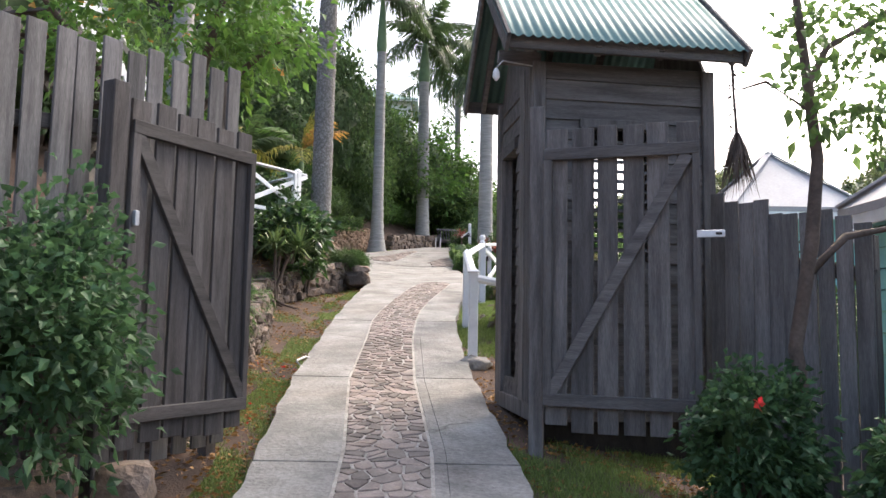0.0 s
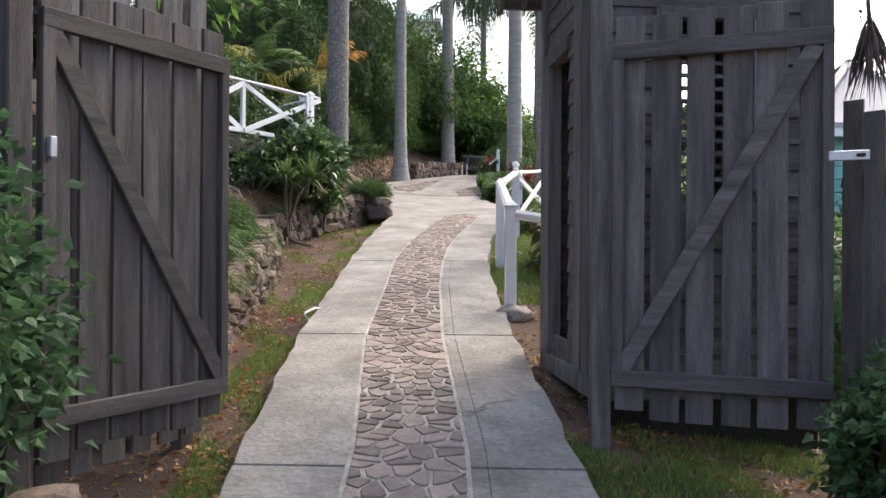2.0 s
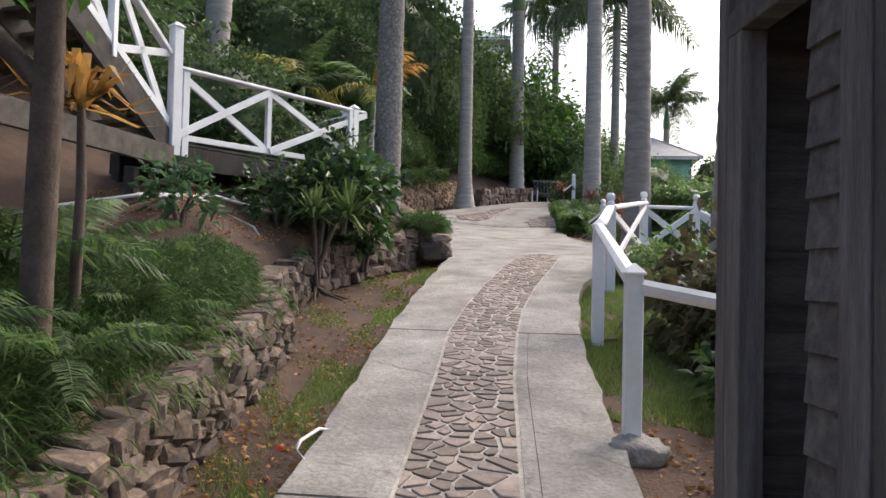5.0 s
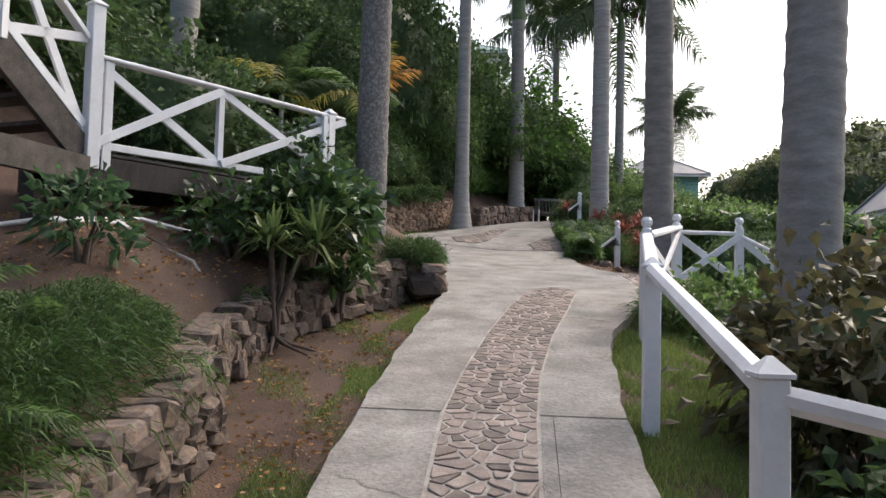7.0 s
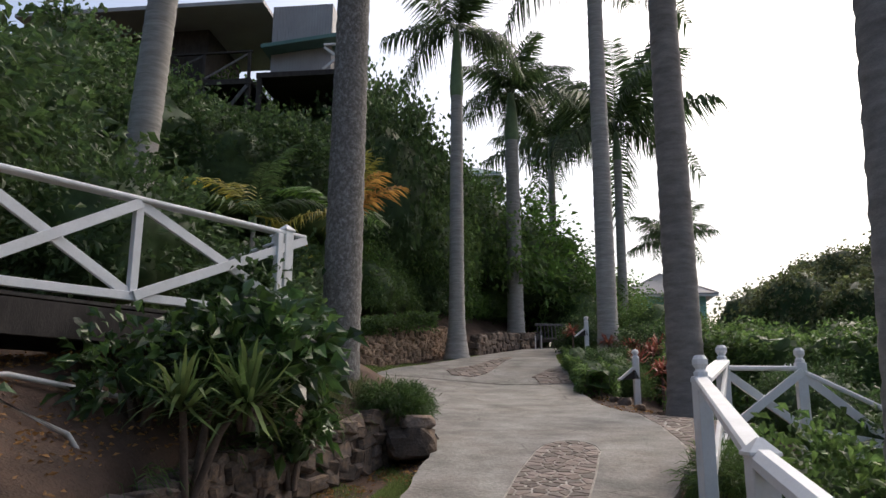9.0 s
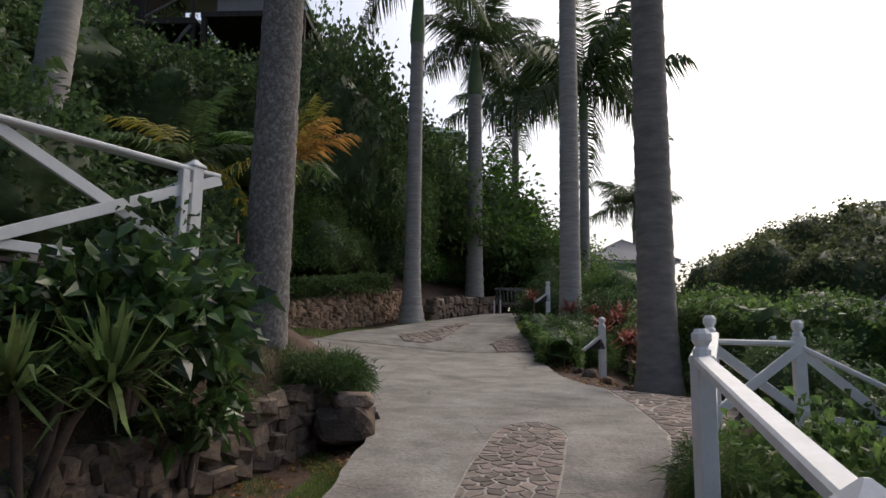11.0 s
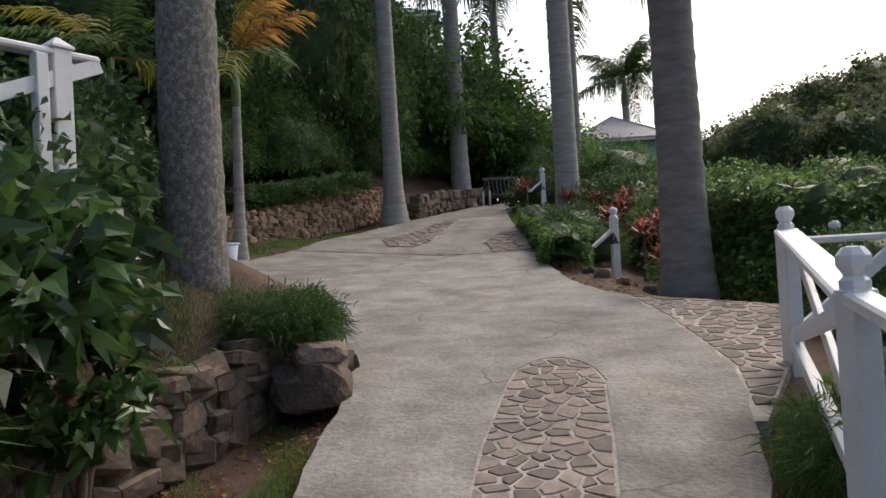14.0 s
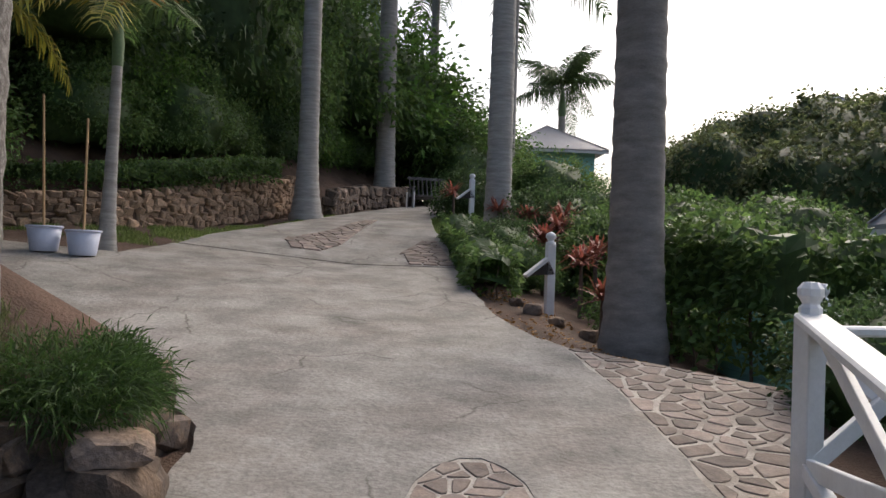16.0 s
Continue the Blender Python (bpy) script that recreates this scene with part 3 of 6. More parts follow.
def gate_leaf(label, hinge, end, z_top, z_low, foot_z, head_z, boards, rising, upright=None, cross=None):
    """A ledged and braced leaf: upright boards behind two rails and a brace."""
    upright, cross = upright or WOOD, cross or WOOD_H
    a, b = Vector(hinge), Vector(end)
    d = b - a
    ob = thing("gate_leaf", label, "gate", (a.x, a.y, 0), math.degrees(math.atan2(d.y, d.x)))
    n, w = boards, d.length
    pitch = w / n
    for k in range(n):
        up = R.uniform(-0.02, 0.02)
        gap = R.uniform(0.012, 0.02)
        tilt = pose(pitch * (k + 0.5), 0, 0, 0, R.uniform(-0.3, 0.3), 0)
        board("board", (-pitch / 2 + gap, -0.012, foot_z + R.uniform(-0.02, 0.03)), (pitch / 2 - gap, 0.012, head_z + up), upright, ob, tilt)
    y, s = -0.016, -1
    for z in (z_top, z_low):
        beam("rail", (0, y + s * 0.018, z), (w, y + s * 0.018, z), 0.04, 0.085, cross, ob)
    lo, hi = z_low + 0.04, z_top - 0.04
    if rising:
        beam("brace", (0.05, y + s * 0.016, lo), (w - 0.08, y + s * 0.016, hi), 0.036, 0.085, cross, ob)
    else:
        beam("brace", (0.04, y + s * 0.016, hi), (w - 0.04, y + s * 0.016, lo), 0.036, 0.085, cross, ob)
    box("end_stile", (w - 0.05, y + s * 0.036, z_low), (w, y, z_top + 0.02), upright, ob)
    box("hinge_stile", (0, y + s * 0.036, z_low), (0.06, y, z_top + 0.02), upright, ob)
    return ob


leaf_a = gate_leaf("open dark weathered wooden gate leaf with diagonal brace", (-1.83, 4.82), (-1.33, 5.75), 2.70, 0.98, 0.80, 2.88, 6, False)
leaf_b = gate_leaf("open dark weathered gate leaf swung against the hut", (0.79, 5.76), (1.80, 5.44), 2.77, 1.04, 0.84, 2.97, 6, True, WOOD_GLARE, WOOD_GLARE_H)
knob = box("bolt", (0.015, -0.085, 2.1), (0.045, -0.053, 2.19), STEEL, leaf_a, "small steel bolt")
hasp = thing("gate_hasp", "galvanised steel hasp on the gate edge", "latch", (1.78, 5.40, 2.18), -17)
box("plate", (-0.02, -0.012, -0.025), (0.16, 0.0, 0.025), STEEL, hasp)
box("slot", (0.10, -0.016, -0.008), (0.14, -0.0125, 0.008), WOOD_DARK, hasp)


def post(name, label, x, y, w, z0, z1, material, rz=0, category="post"):
    ob = thing(name, label, category, (x, y, 0), rz)
    box("shaft", (-w / 2, -w / 2, z0), (w / 2, w / 2, z1), material, ob, bevel=0.008)
    return ob


post("gate_post", "weathered timber gate post beside the hut", 0.75, 5.88, 0.105, 0.5, 3.16, WOOD_GLARE, -10, "post")
post("gate_post", "weathered timber gate post at the fence", -1.88, 4.74, 0.11, 0.4, 2.95, WOOD, 60, "post")


def fence(name, label, a, b, foot_a, foot_b, top_a, top_b, pitch, material, gap=0.022):
    """A close-boarded fence from a to b with two rails behind."""
    a, b = Vector(a), Vector(b)
    d = b - a
    ob = thing(name, label, "fence", (a.x, a.y, 0), math.degrees(math.atan2(d.y, d.x)))
    n = round(d.length / pitch)
    for k in range(n):
        t = (k + 0.5) / n
        g = R.uniform(gap * 0.45, gap)
        z0, z1 = foot_a + (foot_b - foot_a) * t, top_a + (top_b - top_a) * t + R.uniform(-0.05, 0.05)
        tilt = pose(d.length * t, R.uniform(-0.006, 0.006), 0, 0, R.uniform(-0.4, 0.4), R.uniform(-2, 2))
        board("board", (-pitch / 2 + g, -0.011, z0), (pitch / 2 - g, 0.011, z1), material, ob, tilt)
    for t in (0.25, 0.8):
        za, zb = foot_a + (top_a - foot_a) * t, foot_b + (top_b - foot_b) * t
        beam("rail", (0, 0.045, za), (d.length, 0.045, zb), 0.05, 0.09, WOOD_H, ob)
    for q in (0.06, d.length - 0.06):
        zz = top_a + (top_b - top_a) * q / d.length - 0.1
        box("fence_post", (q - 0.045, 0.07, min(foot_a, foot_b) - 0.3), (q + 0.045, 0.16, zz), WOOD, ob)
    return ob


fence("board_fence", "tall weathered grey board fence beside the gate", (-3.3, 2.75), (-1.47, 5.88), 0.35, 0.7, 2.9, 3.42, 0.165, WOOD_PALE, 0.026)
fence("board_fence", "weathered grey board fence beside the hut", (1.92, 5.62), (2.62, 4.85), 0.62, 0.5, 2.46, 2.22, 0.105, WOOD_PALE, 0.005)


# ---- gate hut ----
HUT = pose(0.79, 6.2, 0, 0, 0, 8)
hut = thing("gate_hut", "small dark timber gate hut with green metal roof", "hut")
hut.matrix_world = HUT
HW, HD, Z0, Z1 = 1.40, 1.25, 0.93, 3.62
HM = 0.16


def siding(name, p, q, z0, z1, nrm, material=WOOD_GLARE_H, gaps=()):
    """Lapped boards across a wall from p to q; gaps: (from, to, low, high) along the wall."""
    p, q = Vector(p), Vector(q)
    L = (q - p).length
    d = (q - p).normalized()
    k, z = 0, z0
    while z < z1 - 0.02:
        h = min(HM, z1 - z)
        runs = [(0, L)]
        for (a, b, lo, hi) in gaps:
            if z + h * 0.5 > lo and z + h * 0.5 < hi:
                runs = [r for s, e in runs for r in ((s, min(e, a)), (max(s, b), e)) if r[1] - r[0] > 0.02]
        for s, e in runs:
            m = Matrix((d, Vector((0, 0, 1)).cross(d), Vector((0, 0, 1)))).transposed().to_4x4()
            m.translation = p + d * s + Vector((0, 0, z))
            bm = bmesh.new()
            box_bm(bm, (0, -0.012, 0), (e - s, 0.012, h + 0.012), None, 0.003)
            for v in bm.verts:
                v.co.y += nrm * (0.016 * (1 - v.co.z / h))
            bmesh.ops.transform(bm, matrix=m, verts=bm.verts)
            part("siding_board", bm, material, hut)
        z += h


siding("front", (0, 0, 0), (HW, 0, 0), Z0, Z1, -1, WOOD_GLARE_H, ((0.38, 0.96, 2.1, 3.1),))
siding("back", (0, HD, 0), (HW, HD, 0), Z0, Z1, 1, WOOD_GLARE_H, ((0.5, 1.3, 1.95, 3.25),))
siding("right", (HW, 0, 0), (HW, HD, 0), Z0, Z1, -1)
siding("left", (0, 0, 0), (0, HD, 0), Z0, Z1, 1, WOOD_GLARE_H, ((0.62, 1.08, 1.02, 3.1),))
for x, y in ((0, 0), (HW, 0), (0, HD), (HW, HD)):
    box("corner_post", (x - 0.05, y - 0.05, 0.62 if y == 0 else 0.8), (x + 0.05, y + 0.05, Z1), WOOD_GLARE, hut)
box("door_jamb", (-0.05, 1.07, Z0 + 0.03), (0.05, 1.2, 3.06), WOOD_GLARE, hut)
box("corner_board", (-0.055, 0.05, Z0 + 0.03), (-0.032, 0.2, Z1), WOOD_GLARE, hut)
box("corner_board", (-0.06, 0.21, Z0 + 0.03), (-0.034, 0.36, Z1), WOOD_GLARE, hut)
box("door_head", (-0.05, 0.58, 3.06), (0.05, 1.22, 3.16), WOOD_GLARE_H, hut)
box("sill_beam", (-0.05, -0.04, Z0 - 0.1), (0.05, HD + 0.04, Z0 + 0.03), WOOD_GLARE, hut)
box("sill_beam", (-0.02, -0.05, Z0 - 0.1), (HW, 0.05, Z0 + 0.02), WOOD_GLARE_H, hut)
box("skirt_board", (0.0, 0.02, 0.5), (HW, 0.045, Z0 - 0.1), WOOD_DARK, hut)
box("skirt_board", (HW - 0.03, 0.05, 0.5), (HW, HD, Z0 - 0.1), WOOD_DARK, hut)
box("floor_board", (0.05, 0.05, Z0 - 0.04), (HW - 0.02, HD - 0.02, Z0 + 0.015), WOOD_DARK, hut)
for k in range(12):
    z = 2.15 + k * 0.078
    bm = bmesh.new()
    box_bm(bm, (0.4, -0.03, -0.005), (0.94, 0.03, 0.005), Matrix.Translation((0, 0, z)) @ pose(0, 0, 0, 32), 0.001)
    part("louvre_slat", bm, WOOD_GLARE, hut)
for x in (0.37, 0.97):
    box("window_stile", (x - 0.03, -0.045, 2.08), (x + 0.03, 0.03, 3.12), WOOD_PALE, hut)
box("window_head", (0.33, -0.045, 3.11), (1.01, 0.03, 3.18), WOOD_GLARE, hut)
box("fascia", (-0.30, -0.30, Z1), (HW + 0.17, -0.26, Z1 + 0.11), WOOD_GLARE_H, hut)
box("fascia", (-0.30, HD + 0.26, Z1), (HW + 0.17, HD + 0.30, Z1 + 0.11), WOOD_GLARE_H, hut)
RZ = Z1 + 0.1 + (HD / 2 + 0.30) * 0.95
for sgn in (-1, 1):
    v, f = [], []
    nx = 150
    for k in range(nx + 1):
        x = -0.34 + (HW + 0.55) * k / nx
        cor = 0.011 * math.sin(2 * math.pi * x / 0.076)
        y0 = -0.36 if sgn < 0 else HD + 0.36
        v += [(x, y0, Z1 + 0.075 + cor), (x, HD / 2, RZ + 0.03 + cor), (x, HD / 2, RZ + 0.026 + cor), (x, y0, Z1 + 0.071 + cor)]
    for k in range(nx):
        for e in range(4):
            f.append((4 * k + e, 4 * k + (e + 1) % 4, 4 * k + 4 + (e + 1) % 4, 4 * k + 4 + e))
    mesh_np("roof_sheet", v, f, METAL_GREEN, hut, "green corrugated metal roof sheet", True)
for x in (-0.32, HW + 0.19):
    for ya, yb in ((-0.34, HD / 2), (HD + 0.34, HD / 2)):
        beam("bargeboard", (x, ya, Z1 + 0.02), (x, yb, RZ - 0.03), 0.03, 0.15, WOOD_GLARE_H, hut)
for x in (0.0, HW):
    bm = bmesh.new()
    q = [bm.verts.new(c) for c in ((x - 0.012, 0, Z1), (x - 0.012, HD, Z1), (x - 0.012, HD / 2, RZ - 0.05), (x + 0.012, 0, Z1), (x + 0.012, HD, Z1), (x + 0.012, HD / 2, RZ - 0.05))]
    for fc in ((0, 1, 2), (3, 5, 4), (0, 3, 4, 1), (1, 4, 5, 2), (2, 5, 3, 0)):
        bm.faces.new([q[e] for e in fc])
    part("gable_board", bm, WOOD_GLARE, hut)
for x in (-0.15, 0.4, 0.9, HW + 0.1):
    beam("rafter", (x, -0.28, Z1 + 0.02), (x, HD / 2, RZ - 0.04), 0.045, 0.09, WOOD_GLARE_H, hut)
    beam("rafter", (x, HD + 0.28, Z1 + 0.02), (x, HD / 2, RZ - 0.04), 0.045, 0.09, WOOD_GLARE_H, hut)
box("tie_beam", (-0.32, -0.02, Z1 - 0.02), (0.02, 0.05, Z1 + 0.08), WOOD_GLARE_H, hut)
lamp = thing("wall_lamp", "small pale lamp under the hut eaves", "lamp", (0.45, 6.05, 3.42))
tube("glass", [(0, 0, 0), (0, 0, 0.03), (0, 0, 0.07), (0, 0, 0.1)], [0.008, 0.03, 0.026, 0.012], WHITE, lamp)
tube("stem", [(0, 0, 0.1), (0.05, 0.0, 0.16), (0.36, 0.17, 0.17)], [0.006, 0.006, 0.006], STEEL, lamp, seg=6)


# ---- white railings ----
def rail_post(x, y, z0, z1, w, finial, label="white painted wooden railing post", group="railing posts", rz=0, pad=False):
    """A square post; finial: '' flat cap, 'ball' turned ball on a neck, 'point' low pyramid."""
    ob = thing("railing_post", label, "post", (x, y, 0), rz, group)
    shaft = box("shaft", (-w / 2, -w / 2, z0 - 0.12), (w / 2, w / 2, z1), WHITE, ob, bevel=0.006)
    if finial == "ball":
        knob = tube("finial", [(0, 0, z1), (0, 0, z1 + 0.03), (0, 0, z1 + 0.045), (0, 0, z1 + 0.052), (0, 0, z1 + 0.085), (0, 0, z1 + 0.12), (0, 0, z1 + 0.15), (0, 0, z1 + 0.152)], [w * 0.5, w * 0.5, w * 0.36, w * 0.36, w * 0.56, w * 0.56, w * 0.34, 0.004], WHITE, shaft, seg=8)
        knob.data.polygons.foreach_set("use_smooth", [False] * len(knob.data.polygons))
    elif finial == "point":
        bm = bmesh.new()
        box_bm(bm, (-w * 0.62, -w * 0.62, z1), (w * 0.62, w * 0.62, z1 + 0.02), None, 0.004)
        bmesh.ops.create_cone(bm, segments=4, radius1=w * 0.8, radius2=w * 0.12, depth=0.05, matrix=Matrix.Translation((0, 0, z1 + 0.045)) @ pose(0, 0, 0, 0, 0, 45), cap_ends=True)
        part("cap", bm, WHITE, shaft)
    return ob


def rail_run(name, label, a, b, top_w=0.085, top_h=0.05, cross=0.0, low=None, mids=()):
    """A top rail from a to b; cross: height of the X panel below; low: whether a bottom rail runs below."""
    a, b = Vector(a), Vector(b)
    ob = thing(name, label, "railing")
    beam("top_rail", a, b, top_w, top_h, WHITE, ob, bevel=0.028 if top_h > 0.08 else 0.012)
    if cross:
        dz = Vector((0, 0, cross))
        stops = [0, *mids, 1]
        for s, e in zip(stops, stops[1:]):
            p, q = a.lerp(b, s), a.lerp(b, e)
            beam("cross_brace", p - Vector((0, 0, 0.03)), q - dz, 0.035, 0.085, WHITE, ob)
            side = (b - a).cross(Vector((0, 0, 1))).normalized() * 0.037
            beam("cross_brace", p - dz + side, q - Vector((0, 0, 0.03)) + side, 0.035, 0.085, WHITE, ob)
        for s in mids:
            p = a.lerp(b, s)
            beam("upright", p - dz, p - Vector((0, 0, 0.02)), 0.06, 0.07, WHITE, ob, up=(b - a).normalized())
        if low:
            beam("bottom_rail", a - dz, b - dz, 0.06, 0.07, WHITE, ob)
    return ob


P1, P2, P3, P4, P5, P6 = (0.40, 8.80), (0.39, 11.2), (0.735, 13.8), (1.46, 16.2), (2.27, 16.35), (2.83, 18.5)
rail_post(*P1, 1.2, 2.12, 0.10, "point", rz=4)
rail_post(*P2, 1.5, 2.55, 0.10, "point", rz=4)
rail_post(*P3, 1.85, 2.98, 0.105, "ball", rz=14)
rail_post(*P4, 2.3, 3.26, 0.105, "ball", rz=14)
rail_post(*P5, 2.1, 3.24, 0.10, "ball")
rail_post(*P6, 2.2, 3.22, 0.10, "ball")
rail_run("handrail", "rounded white painted wooden handrail beside the drive", (P1[0], P1[1], 2.08), (P2[0], P2[1], 2.54), 0.1, 0.09)
rail_run("handrail", "white painted wooden handrail beside the drive", (P2[0], P2[1], 2.54), (P3[0], P3[1], 2.95), 0.1, 0.06)
rail_run("handrail", "white painted railing panel with crossed braces", (P3[0], P3[1], 2.95), (P4[0], P4[1], 3.24), 0.15, 0.05, 0.7, True)
rail_run("handrail", "white painted rail running down behind the hut", (P1[0], P1[1], 2.06), (1.5, 8.3, 1.86), 0.06, 0.09)
rail_run("handrail", "white painted rail at the head of the steps", (P4[0], P4[1], 3.18), (P5[0], P5[1], 3.18), 0.08, 0.05, 0.62, False)
rail_run("handrail", "white painted rail going down the side steps", (P5[0], P5[1], 3.16), (3.7, 15.7, 2.3), 0.08, 0.05, 0.6, True)
rail_run("handrail", "white painted rail across the side steps", (P6[0], P6[1], 3.16), (4.6, 17.3, 2.4), 0.07, 0.05, 0.55, True)
pad = thing("concrete_pad", "rough concrete pad under the railing post", "footing", (0.43, 8.78, 1.08))
lp = lump("lump", (0.2, 0.16, 0.1), CONCRETE, pad, np.random.default_rng(3), 1.0)
lp.location = (0, 0, 0.02)


def light_post(x, y, z0, z1, label):
    ob = thing("bollard_post", label, "post", (x, y, 0), 10)
    w = 0.10
    shaft = box("shaft", (-w / 2, -w / 2, z0 - 0.15), (w / 2, w / 2, z1 - 0.16), WHITE, ob)
    tube("finial", [(0, 0, z1 - 0.16), (0, 0, z1 - 0.13), (0, 0, z1 - 0.12), (0, 0, z1 - 0.1), (0, 0, z1 - 0.06), (0, 0, z1 - 0.02), (0, 0, z1)], [0.06, 0.06, 0.04, 0.04, 0.065, 0.05, 0.006], WHITE, shaft, seg=10)
    m = Matrix.Translation((-0.03, 0, z1 - 0.32)) @ pose(0, 0, 0, 0, -38, 0)
    hood = box("sloping_board", (-0.36, -0.06, -0.02), (0, 0.06, 0.02), WHITE, ob, "", m)
    lamp = box("lamp_box", (-0.33, -0.05, -0.2), (-0.02, 0.05, -0.021), WOOD_DARK, hood, "dark wedge-shaped lamp box under the board", m)
    back = m.inverted()
    for v in lamp.data.vertices:
        q = back @ v.co
        if q.z < -0.1:
            q.x, q.z = (-0.27, -0.05) if q.x < -0.2 else (-0.06, -0.2)
            v.co = m @ q
    return ob


light_post(1.32, 21.75, 2.9, 3.84, "white post with a sloping lamp hood beside the drive")
light_post(0.97, 28.5, 4.1, 5.28, "white post with a sloping hood beside the upper drive")

# ---- raised deck and stair ----
DA, DB = Vector((-4.33, 12.55, 0)), Vector((-2.86, 15.16, 0))
DZ = 3.53
dk = (DB - DA).normalized()
dn = Vector((-dk.y, dk.x, 0))
deck = thing("timber_deck", "raised grey timber deck on posts", "deck")
for k in range(9):
    o = dn * (0.06 + 0.145 * k)
    beam("deck_board", DA + o + Vector((0, 0, DZ)), DB + dk * 0.15 + o + Vector((0, 0, DZ)), 0.135, 0.03, STAIR_WOOD, deck)
beam("edge_beam", DA - dk * 0.4 + Vector((0, 0, DZ - 0.16)), DB + dk * 0.2 + Vector((0, 0, DZ - 0.16)), 0.06, 0.26, WOOD_DARK, deck)
beam("back_beam", DA + dn * 1.3 + Vector((0, 0, DZ - 0.16)), DB + dn * 1.3 + Vector((0, 0, DZ - 0.16)), 0.06, 0.26, WOOD_DARK, deck)
for s in (0.02, 0.5, 0.97):
    for o in (0.08, 1.25):
        p = DA.lerp(DB, s) + dn * o
        box("deck_post", (p.x - 0.05, p.y - 0.05, foot(p.x, p.y) - 0.2), (p.x + 0.05, p.y + 0.05, DZ - 0.03), WOOD_DARK, deck)
rail_run("deck_railing", "white painted deck railing with crossed braces", (DA.x, DA.y, 4.40), (DB.x + 0.11, DB.y + 0.21, 4.45), 0.12, 0.04, 0.8, True, (0.43,))
rail_post(DA.x, DA.y, 3.5, 4.86, 0.12, "point", "white deck railing post at the stair foot", "deck posts", 62)
rail_post(DA.x + 0.06, DA.y + 0.12, 3.5, 4.38, 0.09, "", "white deck railing post", "deck posts", 62)
rail_post(DB.x, DB.y, 3.5, 4.47, 0.11, "point", "white deck railing corner post", "deck posts", 62)
rail_post(DB.x - 0.03, DB.y - 0.13, 3.5, 4.42, 0.07, "", "white deck railing post beside the corner", "deck posts", 62)
rail_post(DB.x - 0.2, DB.y + 0.36, 3.5, 4.5, 0.11, "point", "white deck railing corner post", "deck posts", 62)
rail_run("deck_railing", "white painted deck end railing", (DB.x + 0.02, DB.y + 0.05, 4.40), (DB.x - 1.1, DB.y + 1.1, 4.40), 0.1, 0.04, 0.8, True)
stair = thing("outdoor_stair", "grey timber stair with white crossed railing", "stair")
SA, SB = Vector((-4.38, 12.5, 3.6)), Vector((-5.06, 10.05, 5.67))
sd = (SB - SA)
sn = Vector((sd.y, -sd.x, 0)).normalized()
if sn.x > 0:
    sn = -sn
beam("stringer", SA - Vector((0, 0, 0.08)), SB - Vector((0, 0, 0.08)), 0.06, 0.26, STAIR_WOOD, stair)
beam("bottom_rail", SA + Vector((0, 0, 0.16)), SB + Vector((0, 0, 0.16)), 0.06, 0.08, WHITE, stair)
beam("stringer", SA + sn * 0.95, SB + sn * 0.95, 0.06, 0.26, STAIR_WOOD, stair)
for k in range(11):
    c = SA.lerp(SB, (k + 0.5) / 11) + Vector((0, 0, 0.06))
    beam("tread", c + sn * 0.035, c + sn * 1.0, 0.27, 0.045, STAIR_WOOD, stair)
up9 = Vector((0, 0, 0.95))
beam("handrail", SA + up9, SB + up9, 0.1, 0.045, WHITE, stair)
for s, e in ((0, 0.33), (0.33, 0.66), (0.66, 1)):
    p, q = SA.lerp(SB, s), SA.lerp(SB, e)
    beam("cross_brace", p + up9, q + Vector((0, 0, 0.1)), 0.035, 0.085, WHITE, stair)
    beam("cross_brace", p + Vector((0, 0, 0.1)), q + up9, 0.035, 0.085, WHITE, stair)
    beam("baluster_post", q, q + up9, 0.08, 0.08, WHITE, stair, up=(1, 0, 0))
beam("bearer", (-4.32, 12.5, 3.36), (-4.6, 9.1, 3.36), 0.07, 0.24, STAIR_WOOD, stair)
for y in (12.2, 10.0):
    x = -4.4 - (12.5 - y) * 0.08 - 0.2
    box("stair_post", (x - 0.06, y - 0.06, foot(x, y) - 0.2), (x + 0.06, y + 0.06, 3.2), WOOD_DARK, stair)

stub = thing("hose_stub", "short bent white hose at the drive edge", "hose")
tube("hose", [(-1.36, 8.3, 1.06), (-1.44, 8.32, 1.13), (-1.47, 8.5, 1.14), (-1.42, 8.7, 1.17), (-1.36, 8.75, 1.15)], [0.011] * 5, PVC, stub, seg=7)
pipe = thing("water_pipe", "white plastic water pipe lying on the bank", "pipe")
pp = [(-5.2, 11.5), (-4.5, 12.1), (-3.95, 12.45), (-3.4, 12.7), (-2.98, 13.0)]
tube("run", [(x, y, foot(x, y) + 0.05) for x, y in pp], [0.022] * len(pp), PVC, pipe, seg=8)
pp = [(-4.5, 12.1), (-4.0, 12.9), (-3.5, 13.6)]
tube("branch", [(x, y, foot(x, y) + 0.06) for x, y in pp], [0.02] * len(pp), PVC, pipe, seg=8)


